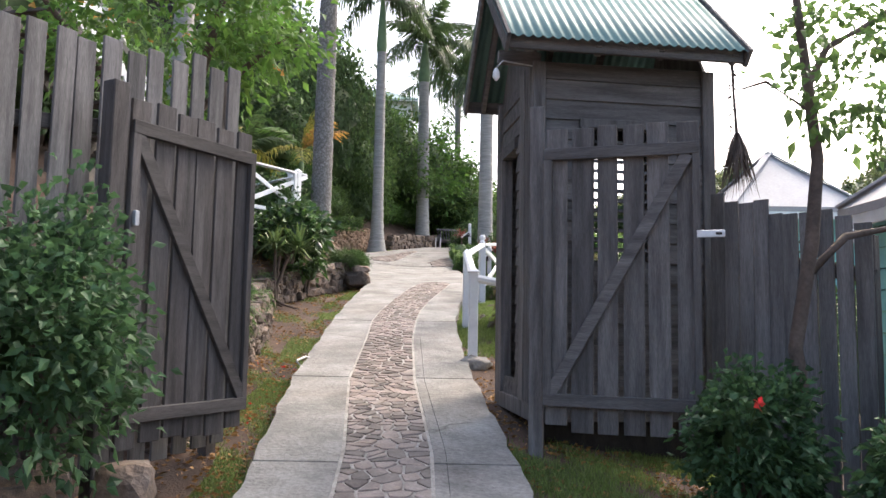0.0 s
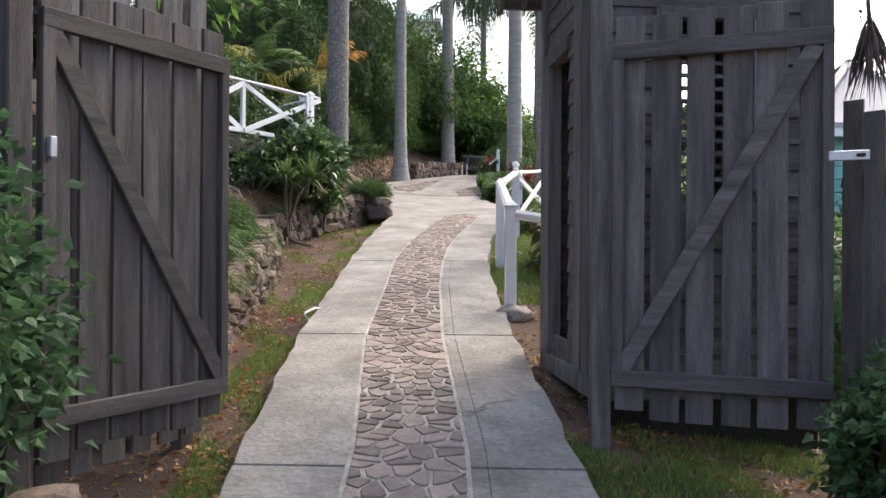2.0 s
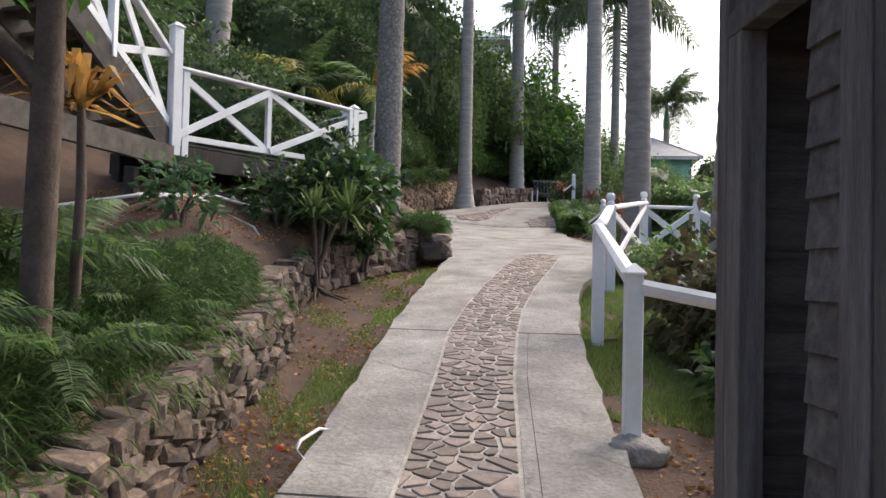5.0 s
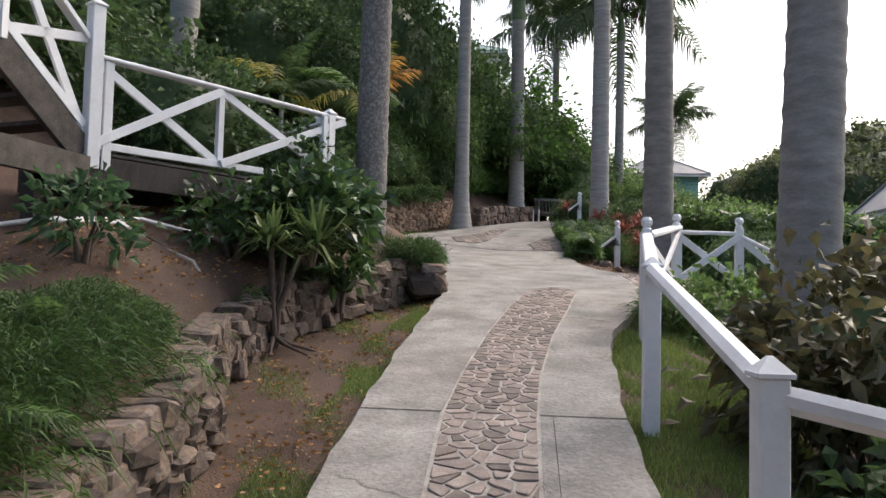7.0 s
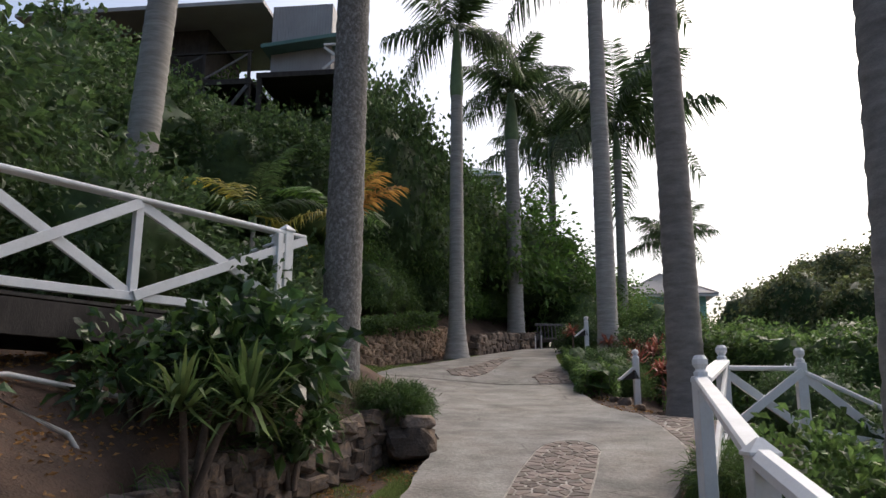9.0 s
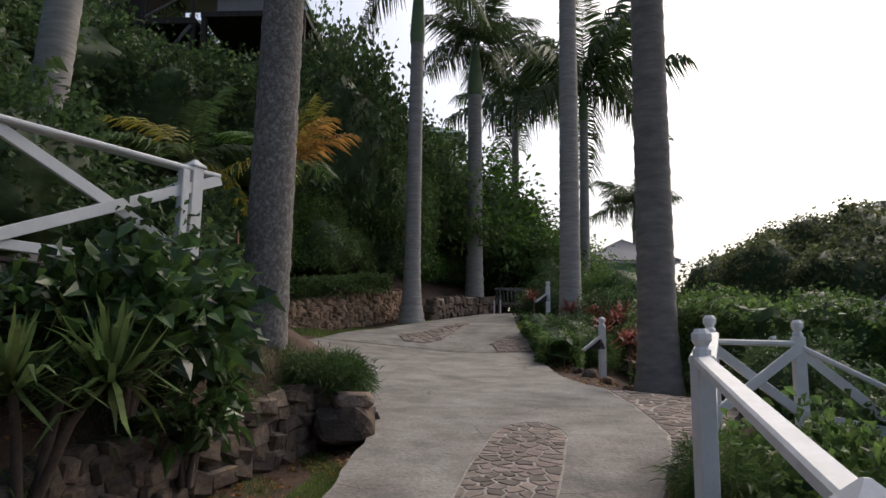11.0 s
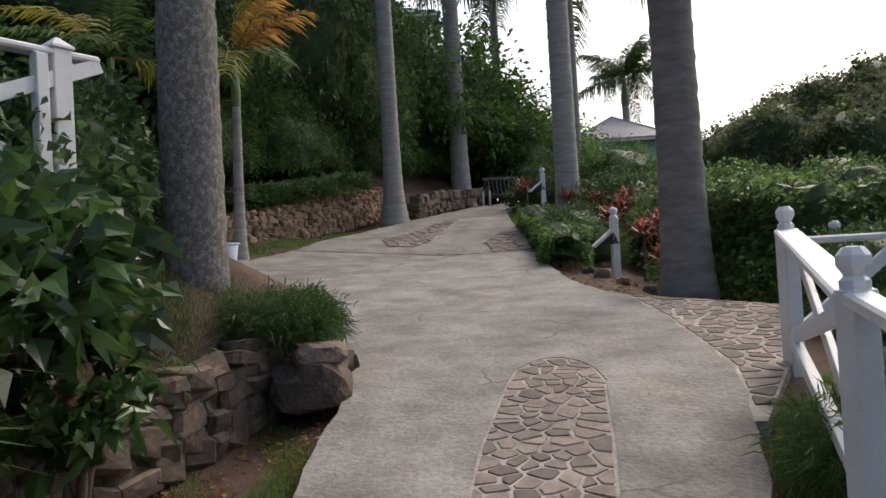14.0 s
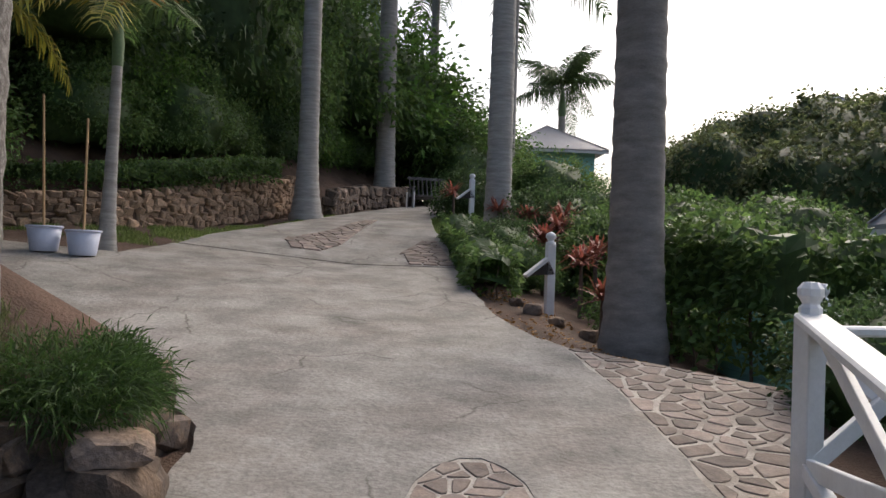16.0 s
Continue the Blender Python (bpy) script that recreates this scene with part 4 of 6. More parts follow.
# ---- palms ----
def frond_mesh(length, leaflets, leaf_len, width, droop, material, rng, plume=0.0, hang=0.0):
    """One feather frond along +x, arching down, with two rows of leaflets."""
    v, f = [], []

    def spine(t):
        return np.array([length * t * (1 - 0.18 * droop * t), 0, length * (0.32 * t - droop * t * t)])
    n = 14
    for k in range(n + 1):
        p = spine(k / n)
        w = 0.022 * (1 - 0.85 * k / n)
        for a in (0, 2.1, 4.2):
            v.append(p + [0, math.cos(a) * w, math.sin(a) * w])
    for k in range(n):
        for e in range(3):
            f.append((3 * k + e, 3 * k + (e + 1) % 3, 3 * k + 3 + (e + 1) % 3, 3 * k + 3 + e))
    for k in range(leaflets):
        t = 0.12 + 0.88 * (k + rng.uniform(0, 0.6)) / leaflets
        p = spine(t)
        tang = spine(min(t + 0.02, 1.02)) - spine(t - 0.02)
        tang = tang / np.linalg.norm(tang)
        ll = leaf_len * (0.45 + 0.55 * math.sin(math.pi * min(1, 0.15 + t * 0.85))) * rng.uniform(0.85, 1.15)
        for s in (-1, 1):
            d = tang * rng.uniform(0.35, 0.7) + np.array([0, s, 0]) * rng.uniform(0.75, 1) + np.array([0, 0, rng.uniform(-0.15, 0.25) + plume * rng.uniform(-0.5, 0.7)])
            d = d / np.linalg.norm(d)
            m1, m2 = p + d * ll * 0.5, p + d * ll + np.array([0, 0, -ll * (hang + rng.uniform(0.25, 0.6))])
            w = tang * width / 2
            o = len(v)
            v += [p - w * 0.5, p + w * 0.5, m1 + w, m1 - w, m2 + w * 0.15, m2 - w * 0.15]
            f += [(o, o + 1, o + 2, o + 3), (o + 3, o + 2, o + 4, o + 5)]
    me_ob = mesh_np("frond_source", v, f, material)
    me = me_ob.data
    bpy.data.objects.remove(me_ob)
    return me


RG = np.random.default_rng(21)
FRONDS = [frond_mesh(2.6, 64, 0.6, 0.05, d, PALMLEAF, RG, 0.5, 0.5) for d in (0.35, 0.55, 0.8)]
FRONDS_Y = [frond_mesh(1.5, 30, 0.42, 0.04, d, m, RG) for d, m in ((0.25, LEAF_YELLOW), (0.45, LEAF_MID), (0.6, LEAF_BRIGHT), (0.5, LEAF_YELLOW), (0.3, LEAF_ORANGE))]
FRONDS_B = [frond_mesh(1.7, 34, 0.4, 0.045, d, m, RG) for d, m in ((0.35, LEAF_MID), (0.55, PALMLEAF), (0.7, LEAF_YELLOW))]


def palm(x, y, z0, height, r, lean=(0, 0), crown=True, shaft=1.3, fronds=13, size=1.0, label="tall palm with ringed pale grey trunk", flare=1.45, kinds=None, rings=True, bark=None):
    """A palm: flared ringed trunk, green crownshaft, arching fronds."""
    ob = thing("palm_tree", label, "palm", (x, y, z0), 0, "palms")
    n = max(12, int(height / 0.09)) if rings else 14
    pts, rad = [], []
    for k in range(n + 1):
        t = k / n
        z = -0.25 + (height + 0.25) * t
        pts.append((lean[0] * t, lean[1] * t, z))
        base = r * (1 + (flare - 1) * math.exp(-max(z, 0) * 1.9)) * (1 - 0.22 * t)
        rad.append(base * (1 + (0.02 if k % 2 else -0.012) + 0.02 * math.sin(k * 1.7 + x)))
    tube("trunk", pts, rad, bark or BARK, ob, seg=18)
    tip = Vector((lean[0], lean[1], height))
    if crown:
        cs = tube("crownshaft", [tip - Vector((0, 0, 0.05)), tip + Vector((0, 0, 0.25)), tip + Vector((0, 0, shaft * 0.7)), tip + Vector((0, 0, shaft))], [r * 0.85, r * 0.95, r * 0.6, r * 0.35], SHAFT, ob, seg=12)
        rng = random.Random(int(x * 100 + y * 10))
        ks = kinds or FRONDS
        for k in range(fronds):
            fo = link("frond", ks[k % len(ks)], None, cs)
            el = -66 + 84 * ((k * 0.618) % 1)
            fo.matrix_basis = Matrix.Translation(tip + Vector((0, 0, shaft * 0.95))) @ pose(0, 0, 0, 0, el, 360 * k / fronds * 2.4 + rng.uniform(-15, 15)) @ Matrix.Diagonal((size, size, size, 1))
    return ob


palm(-7.2, 19.7, 4.0, 11, 0.29, (0.5, 0.2))
palm(-2.6, 16.37, 2.55, 9, 0.225, (0.05, 0.1), flare=1.15, bark=BARK_LICHEN, label="palm trunk speckled with pale lichen")
palm(-2.6, 29.8, 4.3, 8.0, 0.23, (0, 0), flare=1.7, size=0.95, shaft=2.2)
palm(-1.02, 35.74, 5.0, 8.0, 0.31, (-0.05, 0), shaft=1.9, fronds=17, size=1.05)
palm(1.55, 28.71, 3.9, 11, 0.275, (0.02, 0), flare=1.3, size=1.4)
palm(1.86, 20.15, 2.65, 10.5, 0.27, (0.0, 0.1), flare=1.3, bark=BARK_OLD, label="thick palm trunk mottled grey and brown")
palm(2.13, 13.6, 1.7, 9, 0.29, (0.35, 0.1), flare=1.2, bark=BARK_OLD, label="thick palm trunk mottled grey and brown")
palm(3.35, 40.25, 5.2, 8.4, 0.22, (0.05, 0), fronds=16, size=1.85)
palm(0.69, 45, 5.6, 9.2, 0.22, (0, 0), fronds=15, size=1.5)
palm(7.3, 50, 4.5, 6.3, 0.22, (0, 0), fronds=16, size=1.05, flare=1.9)
palm(-4.4, 23.1, 3.4, 2.55, 0.085, (0.06, 0), shaft=0.8, fronds=11, size=1.05, label="young palm with yellow and orange fronds", kinds=FRONDS_Y, flare=1.7)
palm(-5.8, 21.9, 4.0, 2.2, 0.06, (0, 0), shaft=0.3, fronds=9, size=1.0, label="low feathery palm on the bank", kinds=FRONDS_B, flare=1.2, rings=False)

# ---- shrubs and hillside ----
SHRUBS = [
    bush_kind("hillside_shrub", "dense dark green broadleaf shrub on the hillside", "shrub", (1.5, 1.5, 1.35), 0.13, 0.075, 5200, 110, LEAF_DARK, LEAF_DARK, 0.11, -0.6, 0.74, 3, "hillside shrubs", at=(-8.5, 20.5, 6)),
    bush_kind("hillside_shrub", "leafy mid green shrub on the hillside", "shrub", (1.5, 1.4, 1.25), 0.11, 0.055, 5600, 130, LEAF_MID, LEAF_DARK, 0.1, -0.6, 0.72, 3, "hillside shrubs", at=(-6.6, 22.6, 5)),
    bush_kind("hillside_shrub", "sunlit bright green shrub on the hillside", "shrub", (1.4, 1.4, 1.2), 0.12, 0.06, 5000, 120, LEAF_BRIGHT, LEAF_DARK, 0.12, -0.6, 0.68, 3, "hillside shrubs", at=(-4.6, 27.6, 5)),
]
SHRUBS[0].matrix_world = pose(-9.2, 20.3, foot(-9.2, 20.3) - 0.1)
SHRUBS[1].matrix_world = pose(-7.9, 24.6, foot(-7.9, 24.6) - 0.1)
SHRUBS[2].matrix_world = pose(-6.3, 28.8, foot(-6.3, 28.8) - 0.1)


def scatter_shrub(x, y, k, s, z=None, sz=1.0):
    zz = foot(x, y) - 0.15 if z is None else z
    return copy_thing(SHRUBS[k], pose(x, y, zz, 0, 0, R.uniform(0, 360)) @ Matrix.Diagonal((s, s, s * sz, 1)))


HILL = random.Random(5)
for y0 in np.arange(16.2, 46, 1.75):
    for row, back in enumerate((1.3, 2.7, 4.4, 6.6, 9.2)):
        y = y0 + HILL.uniform(-0.5, 0.5) + (0.8 if row % 2 else 0)
        hx = float(hill_x(y)) if y > 17.6 else -6.0 - 1.6
        x = hx - back + HILL.uniform(-0.4, 0.4)
        k = HILL.choice((0, 0, 1, 0) if y < 30 else (0, 1, 2, 1))
        s = HILL.uniform(0.85, 1.15) * ((0.72, 1.0, 1.35, 1.7, 2.0) if y > 33 else (0.72, 1.0, 1.3, 1.4, 1.4))[row]
        t = min(max(((x + 4.5) * -2.9 + (y - 14.5) * 5.4) / (2.9 ** 2 + 5.4 ** 2), 0), 1)
        if math.hypot(x + 4.5 + 2.9 * t, y - 14.5 - 5.4 * t) < 1.5 * s:
            continue
        scatter_shrub(x, y, k, s, None, HILL.uniform(0.95, 1.35))
for x, y, k, s in ((-7.8, 14.6, 0, 1.3), (-8.6, 13.0, 0, 1.7), (-8.4, 17.0, 0, 1.2), (-9.5, 17.5, 0, 2.0)):
    scatter_shrub(x, y, k, s)
for x, y, k, s, tall in ((-5.4, 31.4, 0, 1.5, 1.9), (-6.9, 29.6, 0, 1.4, 1.5), (-4.1, 32.8, 1, 1.3, 1.6), (-4.6, 35, 1, 1.6, 1.8), (-6.6, 34, 0, 1.7, 1.9)):
    scatter_shrub(x, y, k, s, None, tall)
for x, y, k, s in ((4.5, 38, 1, 1.15), (6.2, 40, 2, 0.9), (3.6, 41, 2, 1.0), (-3.6, 37, 1, 2.3), (-2.4, 38.5, 2, 2.5), (-0.9, 40, 1, 2.2), (0.8, 41, 2, 1.9), (2.2, 41.5, 1, 1.5), (1.6, 39, 1, 1.2), (2.6, 45, 2, 1.8), (0, 48, 1, 2.2), (5.2, 34, 1, 1.0)):
    scatter_shrub(x, y, k, s)

# a vine-grown bank and greenery to the right, beyond the hedge
def mound(name, label, c, radii, n, leaf, width, material, core, category="foliage"):
    """A great lumpy mass of creeper: an uneven inner body closely covered with leaves."""
    rng = np.random.default_rng(int(abs(c[0]) * 31 + c[1] * 7))
    ob = thing(name, label, category, c, 0, "", "stuff")
    bm = bmesh.new()
    bmesh.ops.create_icosphere(bm, subdivisions=5, radius=1)
    o = Vector(rng.uniform(-9, 9, 3))
    for v in bm.verts:
        q = 1 + 0.2 * noise.noise(v.co * 2.0 + o) + 0.12 * noise.noise(v.co * 5 + o) + 0.05 * noise.noise(v.co * 12 + o)
        v.co = Vector((v.co.x * radii[0], v.co.y * radii[1], max(v.co.z, -0.5) * radii[2])) * q
    bm.normal_update()
    at = np.array([v.co[:] for v in bm.verts])
    nor = np.array([v.normal[:] for v in bm.verts])
    near = at[:, 2] > -0.3 * radii[2]
    at, nor = at[near], nor[near]
    pick = rng.integers(0, len(at), n)
    p = at[pick] + rng.normal(size=(n, 3)) * 0.1 + nor[pick] * rng.uniform(-0.03, 0.1, n)[:, None]
    d = nor[pick] * 0.6 + rng.normal(size=(n, 3)) * 0.5 + np.array([0, 0, -0.2])
    tagged(leaf_mesh("leaves", p, d, leaf, width, material, ob), kind="stuff")
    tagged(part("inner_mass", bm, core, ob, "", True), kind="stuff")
    return ob


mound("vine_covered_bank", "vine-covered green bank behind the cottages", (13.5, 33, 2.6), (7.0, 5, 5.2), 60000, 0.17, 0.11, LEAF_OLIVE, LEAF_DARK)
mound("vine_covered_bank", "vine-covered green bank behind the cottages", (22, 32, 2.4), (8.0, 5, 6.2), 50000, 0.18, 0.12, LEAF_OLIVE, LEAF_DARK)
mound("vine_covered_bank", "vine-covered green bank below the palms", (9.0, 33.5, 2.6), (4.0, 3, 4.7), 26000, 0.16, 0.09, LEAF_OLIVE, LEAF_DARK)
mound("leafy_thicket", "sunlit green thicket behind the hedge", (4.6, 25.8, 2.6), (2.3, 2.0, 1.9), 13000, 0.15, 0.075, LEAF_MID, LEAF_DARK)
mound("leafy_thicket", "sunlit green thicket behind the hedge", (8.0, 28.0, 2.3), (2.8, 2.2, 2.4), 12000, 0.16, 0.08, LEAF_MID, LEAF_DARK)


def hedge(name, label, line, w, z0, h, n, leaf, width, material, holes=0.0):
    """A loose clipped hedge along a line: leaves in a rounded block with stems showing below."""
    rng = np.random.default_rng(n)
    ob = thing(name, label, "hedge")
    pts = np.array(line, float)
    seg = np.linalg.norm(np.diff(pts, axis=0), axis=1)
    cum = np.concatenate([[0], np.cumsum(seg)])
    s = rng.uniform(0, cum[-1], n)
    x, y = np.interp(s, cum, pts[:, 0]), np.interp(s, cum, pts[:, 1])
    a = rng.uniform(-1, 1, n)
    u = rng.uniform(0, 1, n) ** 0.75
    shell = np.where(rng.random(n) < 0.75, np.sign(a) * (1 - 0.25 * rng.random(n)), a)
    bulge = 1 + 0.3 * np.sin(s * 2.1) * np.sin(u * 5 + s)
    top_h = h * (1 + 0.05 * np.sin(s * 3) + 0.03 * np.sin(s * 7.7))
    k = np.clip(((s / cum[-1]) * (len(seg))).astype(int), 0, len(seg) - 1)
    d = np.diff(pts, axis=0)[k] / seg[k][:, None]
    nx, ny = -d[:, 1], d[:, 0]
    p = np.stack([x + nx * shell * w * bulge, y + ny * shell * w * bulge, z0(x, y) + u * top_h], 1)
    out = np.stack([nx * shell, ny * shell, 0.3 + 0 * x], 1) + rng.normal(size=(n, 3)) * 0.6
    leaf_mesh("leaves", p, out, leaf, width, material, ob)
    v, f = [], []
    m = 40
    for i in range(m + 1):
        ss = cum[-1] * i / m
        cx, cy = float(np.interp(ss, cum, pts[:, 0])), float(np.interp(ss, cum, pts[:, 1]))
        kk = min(int(np.searchsorted(cum, ss, "right")) - 1, len(seg) - 1)
        dd = (pts[kk + 1] - pts[kk]) / seg[kk]
        zz = float(z0(cx, cy))
        ww = w * (0.6 + 0.12 * math.sin(i * 1.3))
        for q, hh in ((-1, 0.42), (-1, 0.85), (-0.5, 0.95), (0.5, 0.95), (1, 0.85), (1, 0.42)):
            v.append((cx - dd[1] * ww * q, cy + dd[0] * ww * q, zz + h * hh + 0.05 * math.sin(i * 2.1 + q)))
    for i in range(m):
        for e in range(6):
            f.append((6 * i + e, 6 * i + (e + 1) % 6, 6 * i + 6 + (e + 1) % 6, 6 * i + 6 + e))
    # Dark leaf green on this solid block stands for shade inside the hedge.
    mesh_np("inner_growth", v, f, LEAF_DARK, ob)
    for i in range(int(cum[-1] / 0.35)):
        ss = 0.2 + 0.35 * i
        cx, cy = float(np.interp(ss, cum, pts[:, 0])) + R.uniform(-0.1, 0.1), float(np.interp(ss, cum, pts[:, 1])) + R.uniform(-0.1, 0.1)
        zz = float(z0(cx, cy))
        tube("stem", [(cx, cy, zz - 0.1), (cx + R.uniform(-0.1, 0.1), cy, zz + h * 0.4), (cx + R.uniform(-0.15, 0.15), cy, zz + h * 0.75)], [0.018, 0.014, 0.008], BARK_DARK, ob, seg=5)
    return ob


def zland(x, y):
    return land(x, y)


hedge("clipped_hedge", "dark green clipped hedge beside the cobbled wing", ((2.4, 20.9), (2.95, 19.75), (3.8, 19.3), (5.4, 18.8), (8.0, 18.3)), 0.38, lambda x, y: land(x, y) * 0 + np.interp(x, (2.3, 3.5, 8), (2.55, 2.4, 2.1)), 1.42, 9000, 0.13, 0.075, LEAF_MID)
hedge("low_hedge", "low green hedge along the upper drive", ((0.72, 22.3), (0.78, 24.5), (0.6, 27.4)), 0.3, lambda x, y: land(x, y), 0.55, 4200, 0.11, 0.055, LEAF_MID)
hedge("low_hedge", "low green hedge above the stone wall", ((-7.4, 25.3), (-5.6, 26.3), (-4.4, 27.7), (-3.3, 29.3)), 0.32, lambda x, y: np.interp(y, LAND_Y, LAND_Z) + 0.75, 0.55, 5000, 0.1, 0.05, LEAF_MID)
NEAR = [(x, y) for x, y in zip(WALL_X, WALL_Y) if y < 11]
REST = [(x, y) for x, y in zip(WALL_X, WALL_Y) if y > 10.5]
stone_wall("garden_wall", "low dry stone retaining wall along the drive", NEAR, 0.50, lambda x, y: float(road(x, y)) - 0.16, 0.125, 0.2)
stone_wall("garden_wall", "low dry stone retaining wall below the shrubs", REST, 0.50, lambda x, y: float(road(x, y)) - 0.16, 0.15, 0.22)
stone_wall("garden_wall", "brown dry stone wall behind the parking apron", ((-9.2, 23.7), (-6.9, 24.6), (-5.5, 25.8), (-4.5, 27.5), (-3.6, 29.4), (-3.1, 31.0)), 0.78, lambda x, y: float(np.interp(y, LAND_Y, LAND_Z)) - 0.05 + 0.06 * max(0, -x - 5), 0.165, 0.24, ROCKS_BROWN)
stone_wall("garden_wall", "low stone edging above the upper drive", ((-2.2, 31), (-1.5, 33.6), (-0.4, 35.6)), 0.5, lambda x, y: float(road(x, y)) - 0.08, 0.2, 0.26)
stone_wall("garden_wall", "rough stones edging the bed by the fence", ((-2.3, 3.6), (-1.95, 4.3)), 0.5, lambda x, y: float(land(x, y)) - 0.05, 0.2, 0.3)


def rock(name, label, x, y, z, s, k, rz=0.0, category="rock"):
    bm = bmesh.new()
    bmesh.ops.create_icosphere(bm, subdivisions=3, radius=1)
    o = Vector((k * 3.1, 0, 0))
    for v in bm.verts:
        q = 1 + 0.32 * noise.noise(v.co * 1.3 + o) + 0.12 * noise.noise(v.co * 3.5 + o)
        c = v.co * q
        v.co = Vector((max(min(c.x, 0.85), -0.85) * s[0], max(min(c.y, 0.85), -0.85) * s[1], max(min(c.z, 0.8), -0.8) * s[2]))
    ob = part(name, bm, ROCK, None, label)
    ob.matrix_world = pose(x, y, z, 0, 0, rz)
    return tagged(ob, label, category)


rock("boulder", "brown rough boulder beside the gate leaf", -1.6, 4.5, 0.66, (0.18, 0.15, 0.16), 1)
rock("boulder", "large flat brown stone at the wall corner", -1.72, 16.05, 2.42, (0.30, 0.36, 0.20), 2, 8)
rock("boulder", "flat capping stone at the wall corner", -1.66, 15.98, 2.63, (0.2, 0.2, 0.09), 3, 20)
for x, y, s in ((1.05, 21.3, 0.13), (1.25, 20.9, 0.1), (1.55, 20.7, 0.12), (0.95, 21.9, 0.1), (1.9, 20.3, 0.1)):
    rock("boulder", "small edging stone under the lamp post", x, y, foot(x, y) + 0.04, (s, s * 0.8, s * 0.7), x * 7, y * 50)

# ---- planting along the bank ----
bush_kind("broadleaf_shrub", "glossy dark broadleaf shrub on the bank", "shrub", (0.62, 0.62, 0.5), 0.19, 0.12, 900, 60, LEAF_GLOSSY, LEAF_DARK, 0.17, -0.1, 0.45, 7, at=(-2.7, 13.95, foot(-3.1, 13.95) + 0.05))
bush_kind("broadleaf_shrub", "glossy green broadleaf shrub under the deck railing", "shrub", (0.5, 0.5, 0.5), 0.19, 0.12, 560, 40, LEAF_GLOSSY, LEAF_DARK, 0.18, -0.5, 0.4, 6, at=(-2.78, 14.6, foot(-2.78, 14.6) + 0.1))
bush_kind("broadleaf_shrub", "glossy broadleaf shrub at the palm foot", "shrub", (0.36, 0.36, 0.36), 0.17, 0.085, 320, 30, LEAF_GLOSSY, LEAF_DARK, 0.16, -0.1, 0.4, 5, at=(-2.5, 14.5, foot(-2.7, 14.5) + 0.2))
bush_kind("broadleaf_shrub", "leafy green shrub in front of the deck", "shrub", (0.5, 0.45, 0.42), 0.15, 0.07, 520, 40, LEAF_GLOSSY, LEAF_DARK, 0.18, -0.5, 0.35, 5, at=(-3.35, 13.5, foot(-3.35, 13.5) - 0.02))
bush_kind("small_shrub", "small blue-green shrub under the stair", "shrub", (0.34, 0.34, 0.34), 0.15, 0.07, 260, 25, LEAF_BLUE, LEAF_BLUE, 0.2, -0.4, 0.0, 5, at=(-3.76, 11.6, foot(-3.76, 11.6) - 0.02))
bush_kind("feathery_shrub", "low feathery green shrub on the wall corner", "shrub", (0.38, 0.5, 0.22), 0.11, 0.009, 6500, 80, LEAF_FERN, LEAF_DARK, 0.16, -0.3, 0.55, 6, at=(-1.98, 16.35, 2.62))
bush_kind("hillside_creeper", "green creeper shrub behind the deck", "shrub", (1.3, 1.2, 1.1), 0.13, 0.07, 4200, 100, LEAF_DARK, LEAF_DARK, 0.12, -0.6, 0.72, 3, at=(-5.4, 16.2, foot(-5.4, 16.2)))


def soft_mound(name, label, x0, x1, y0, y1, h, n, material, blade=0.2, width=0.007):
    """A springy mound of very fine drooping foliage on the raised bed."""
    rng = np.random.default_rng(n)
    ob = thing(name, label, "ground cover", (0, 0, 0), 0, "", "stuff")
    u, v = rng.uniform(-1, 1, n), rng.uniform(-1, 1, n)
    keep = u * u + v * v < 1 + 0.2 * np.sin(u * 9)
    u, v = u[keep], v[keep]
    x, y = (x0 + x1) / 2 + u * (x1 - x0) / 2, (y0 + y1) / 2 + v * (y1 - y0) / 2
    dome = np.sqrt(np.clip(1 - u * u * 0.9 - v * v * 0.85, 0.04, 1)) * (1 + 0.2 * np.sin(x * 6) * np.sin(y * 5))
    z = land(x, y) + h * dome * rng.uniform(0.15, 1.0, len(x))
    d = np.stack([u * 0.8, v * 0.8, 0.5 + 0 * u], 1) + rng.normal(size=(len(x), 3)) * 0.5
    tagged(leaf_mesh("foliage", np.stack([x, y, z], 1), d, blade, width, material, ob, droop=0.45), kind="stuff")
    return ob


bush_kind("dark_shrub", "dark leafy shrub under the deck end", "shrub", (0.6, 0.6, 0.6), 0.12, 0.065, 1500, 50, LEAF_DARK, LEAF_DARK, 0.15, -0.6, 0.6, 4, at=(-3.15, 15.1, foot(-3.15, 15.1) - 0.02))
bush_kind("dark_shrub", "dark leafy shrub beside the deck end", "shrub", (0.55, 0.55, 0.6), 0.12, 0.065, 1300, 50, LEAF_DARK, LEAF_DARK, 0.15, -0.6, 0.6, 4, at=(-3.35, 16.25, foot(-3.35, 16.25) - 0.02))
soft_mound("feathery_ground_cover", "bright feathery green ground cover on the raised bed", -3.7, -2.25, 7.2, 11.1, 0.42, 38000, LEAF_FERN, 0.13, 0.011)
soft_mound("feathery_ground_cover", "bright feathery green ground cover by the gate", -3.3, -2.0, 5.9, 7.8, 0.38, 15000, LEAF_FERN, 0.2, 0.012)


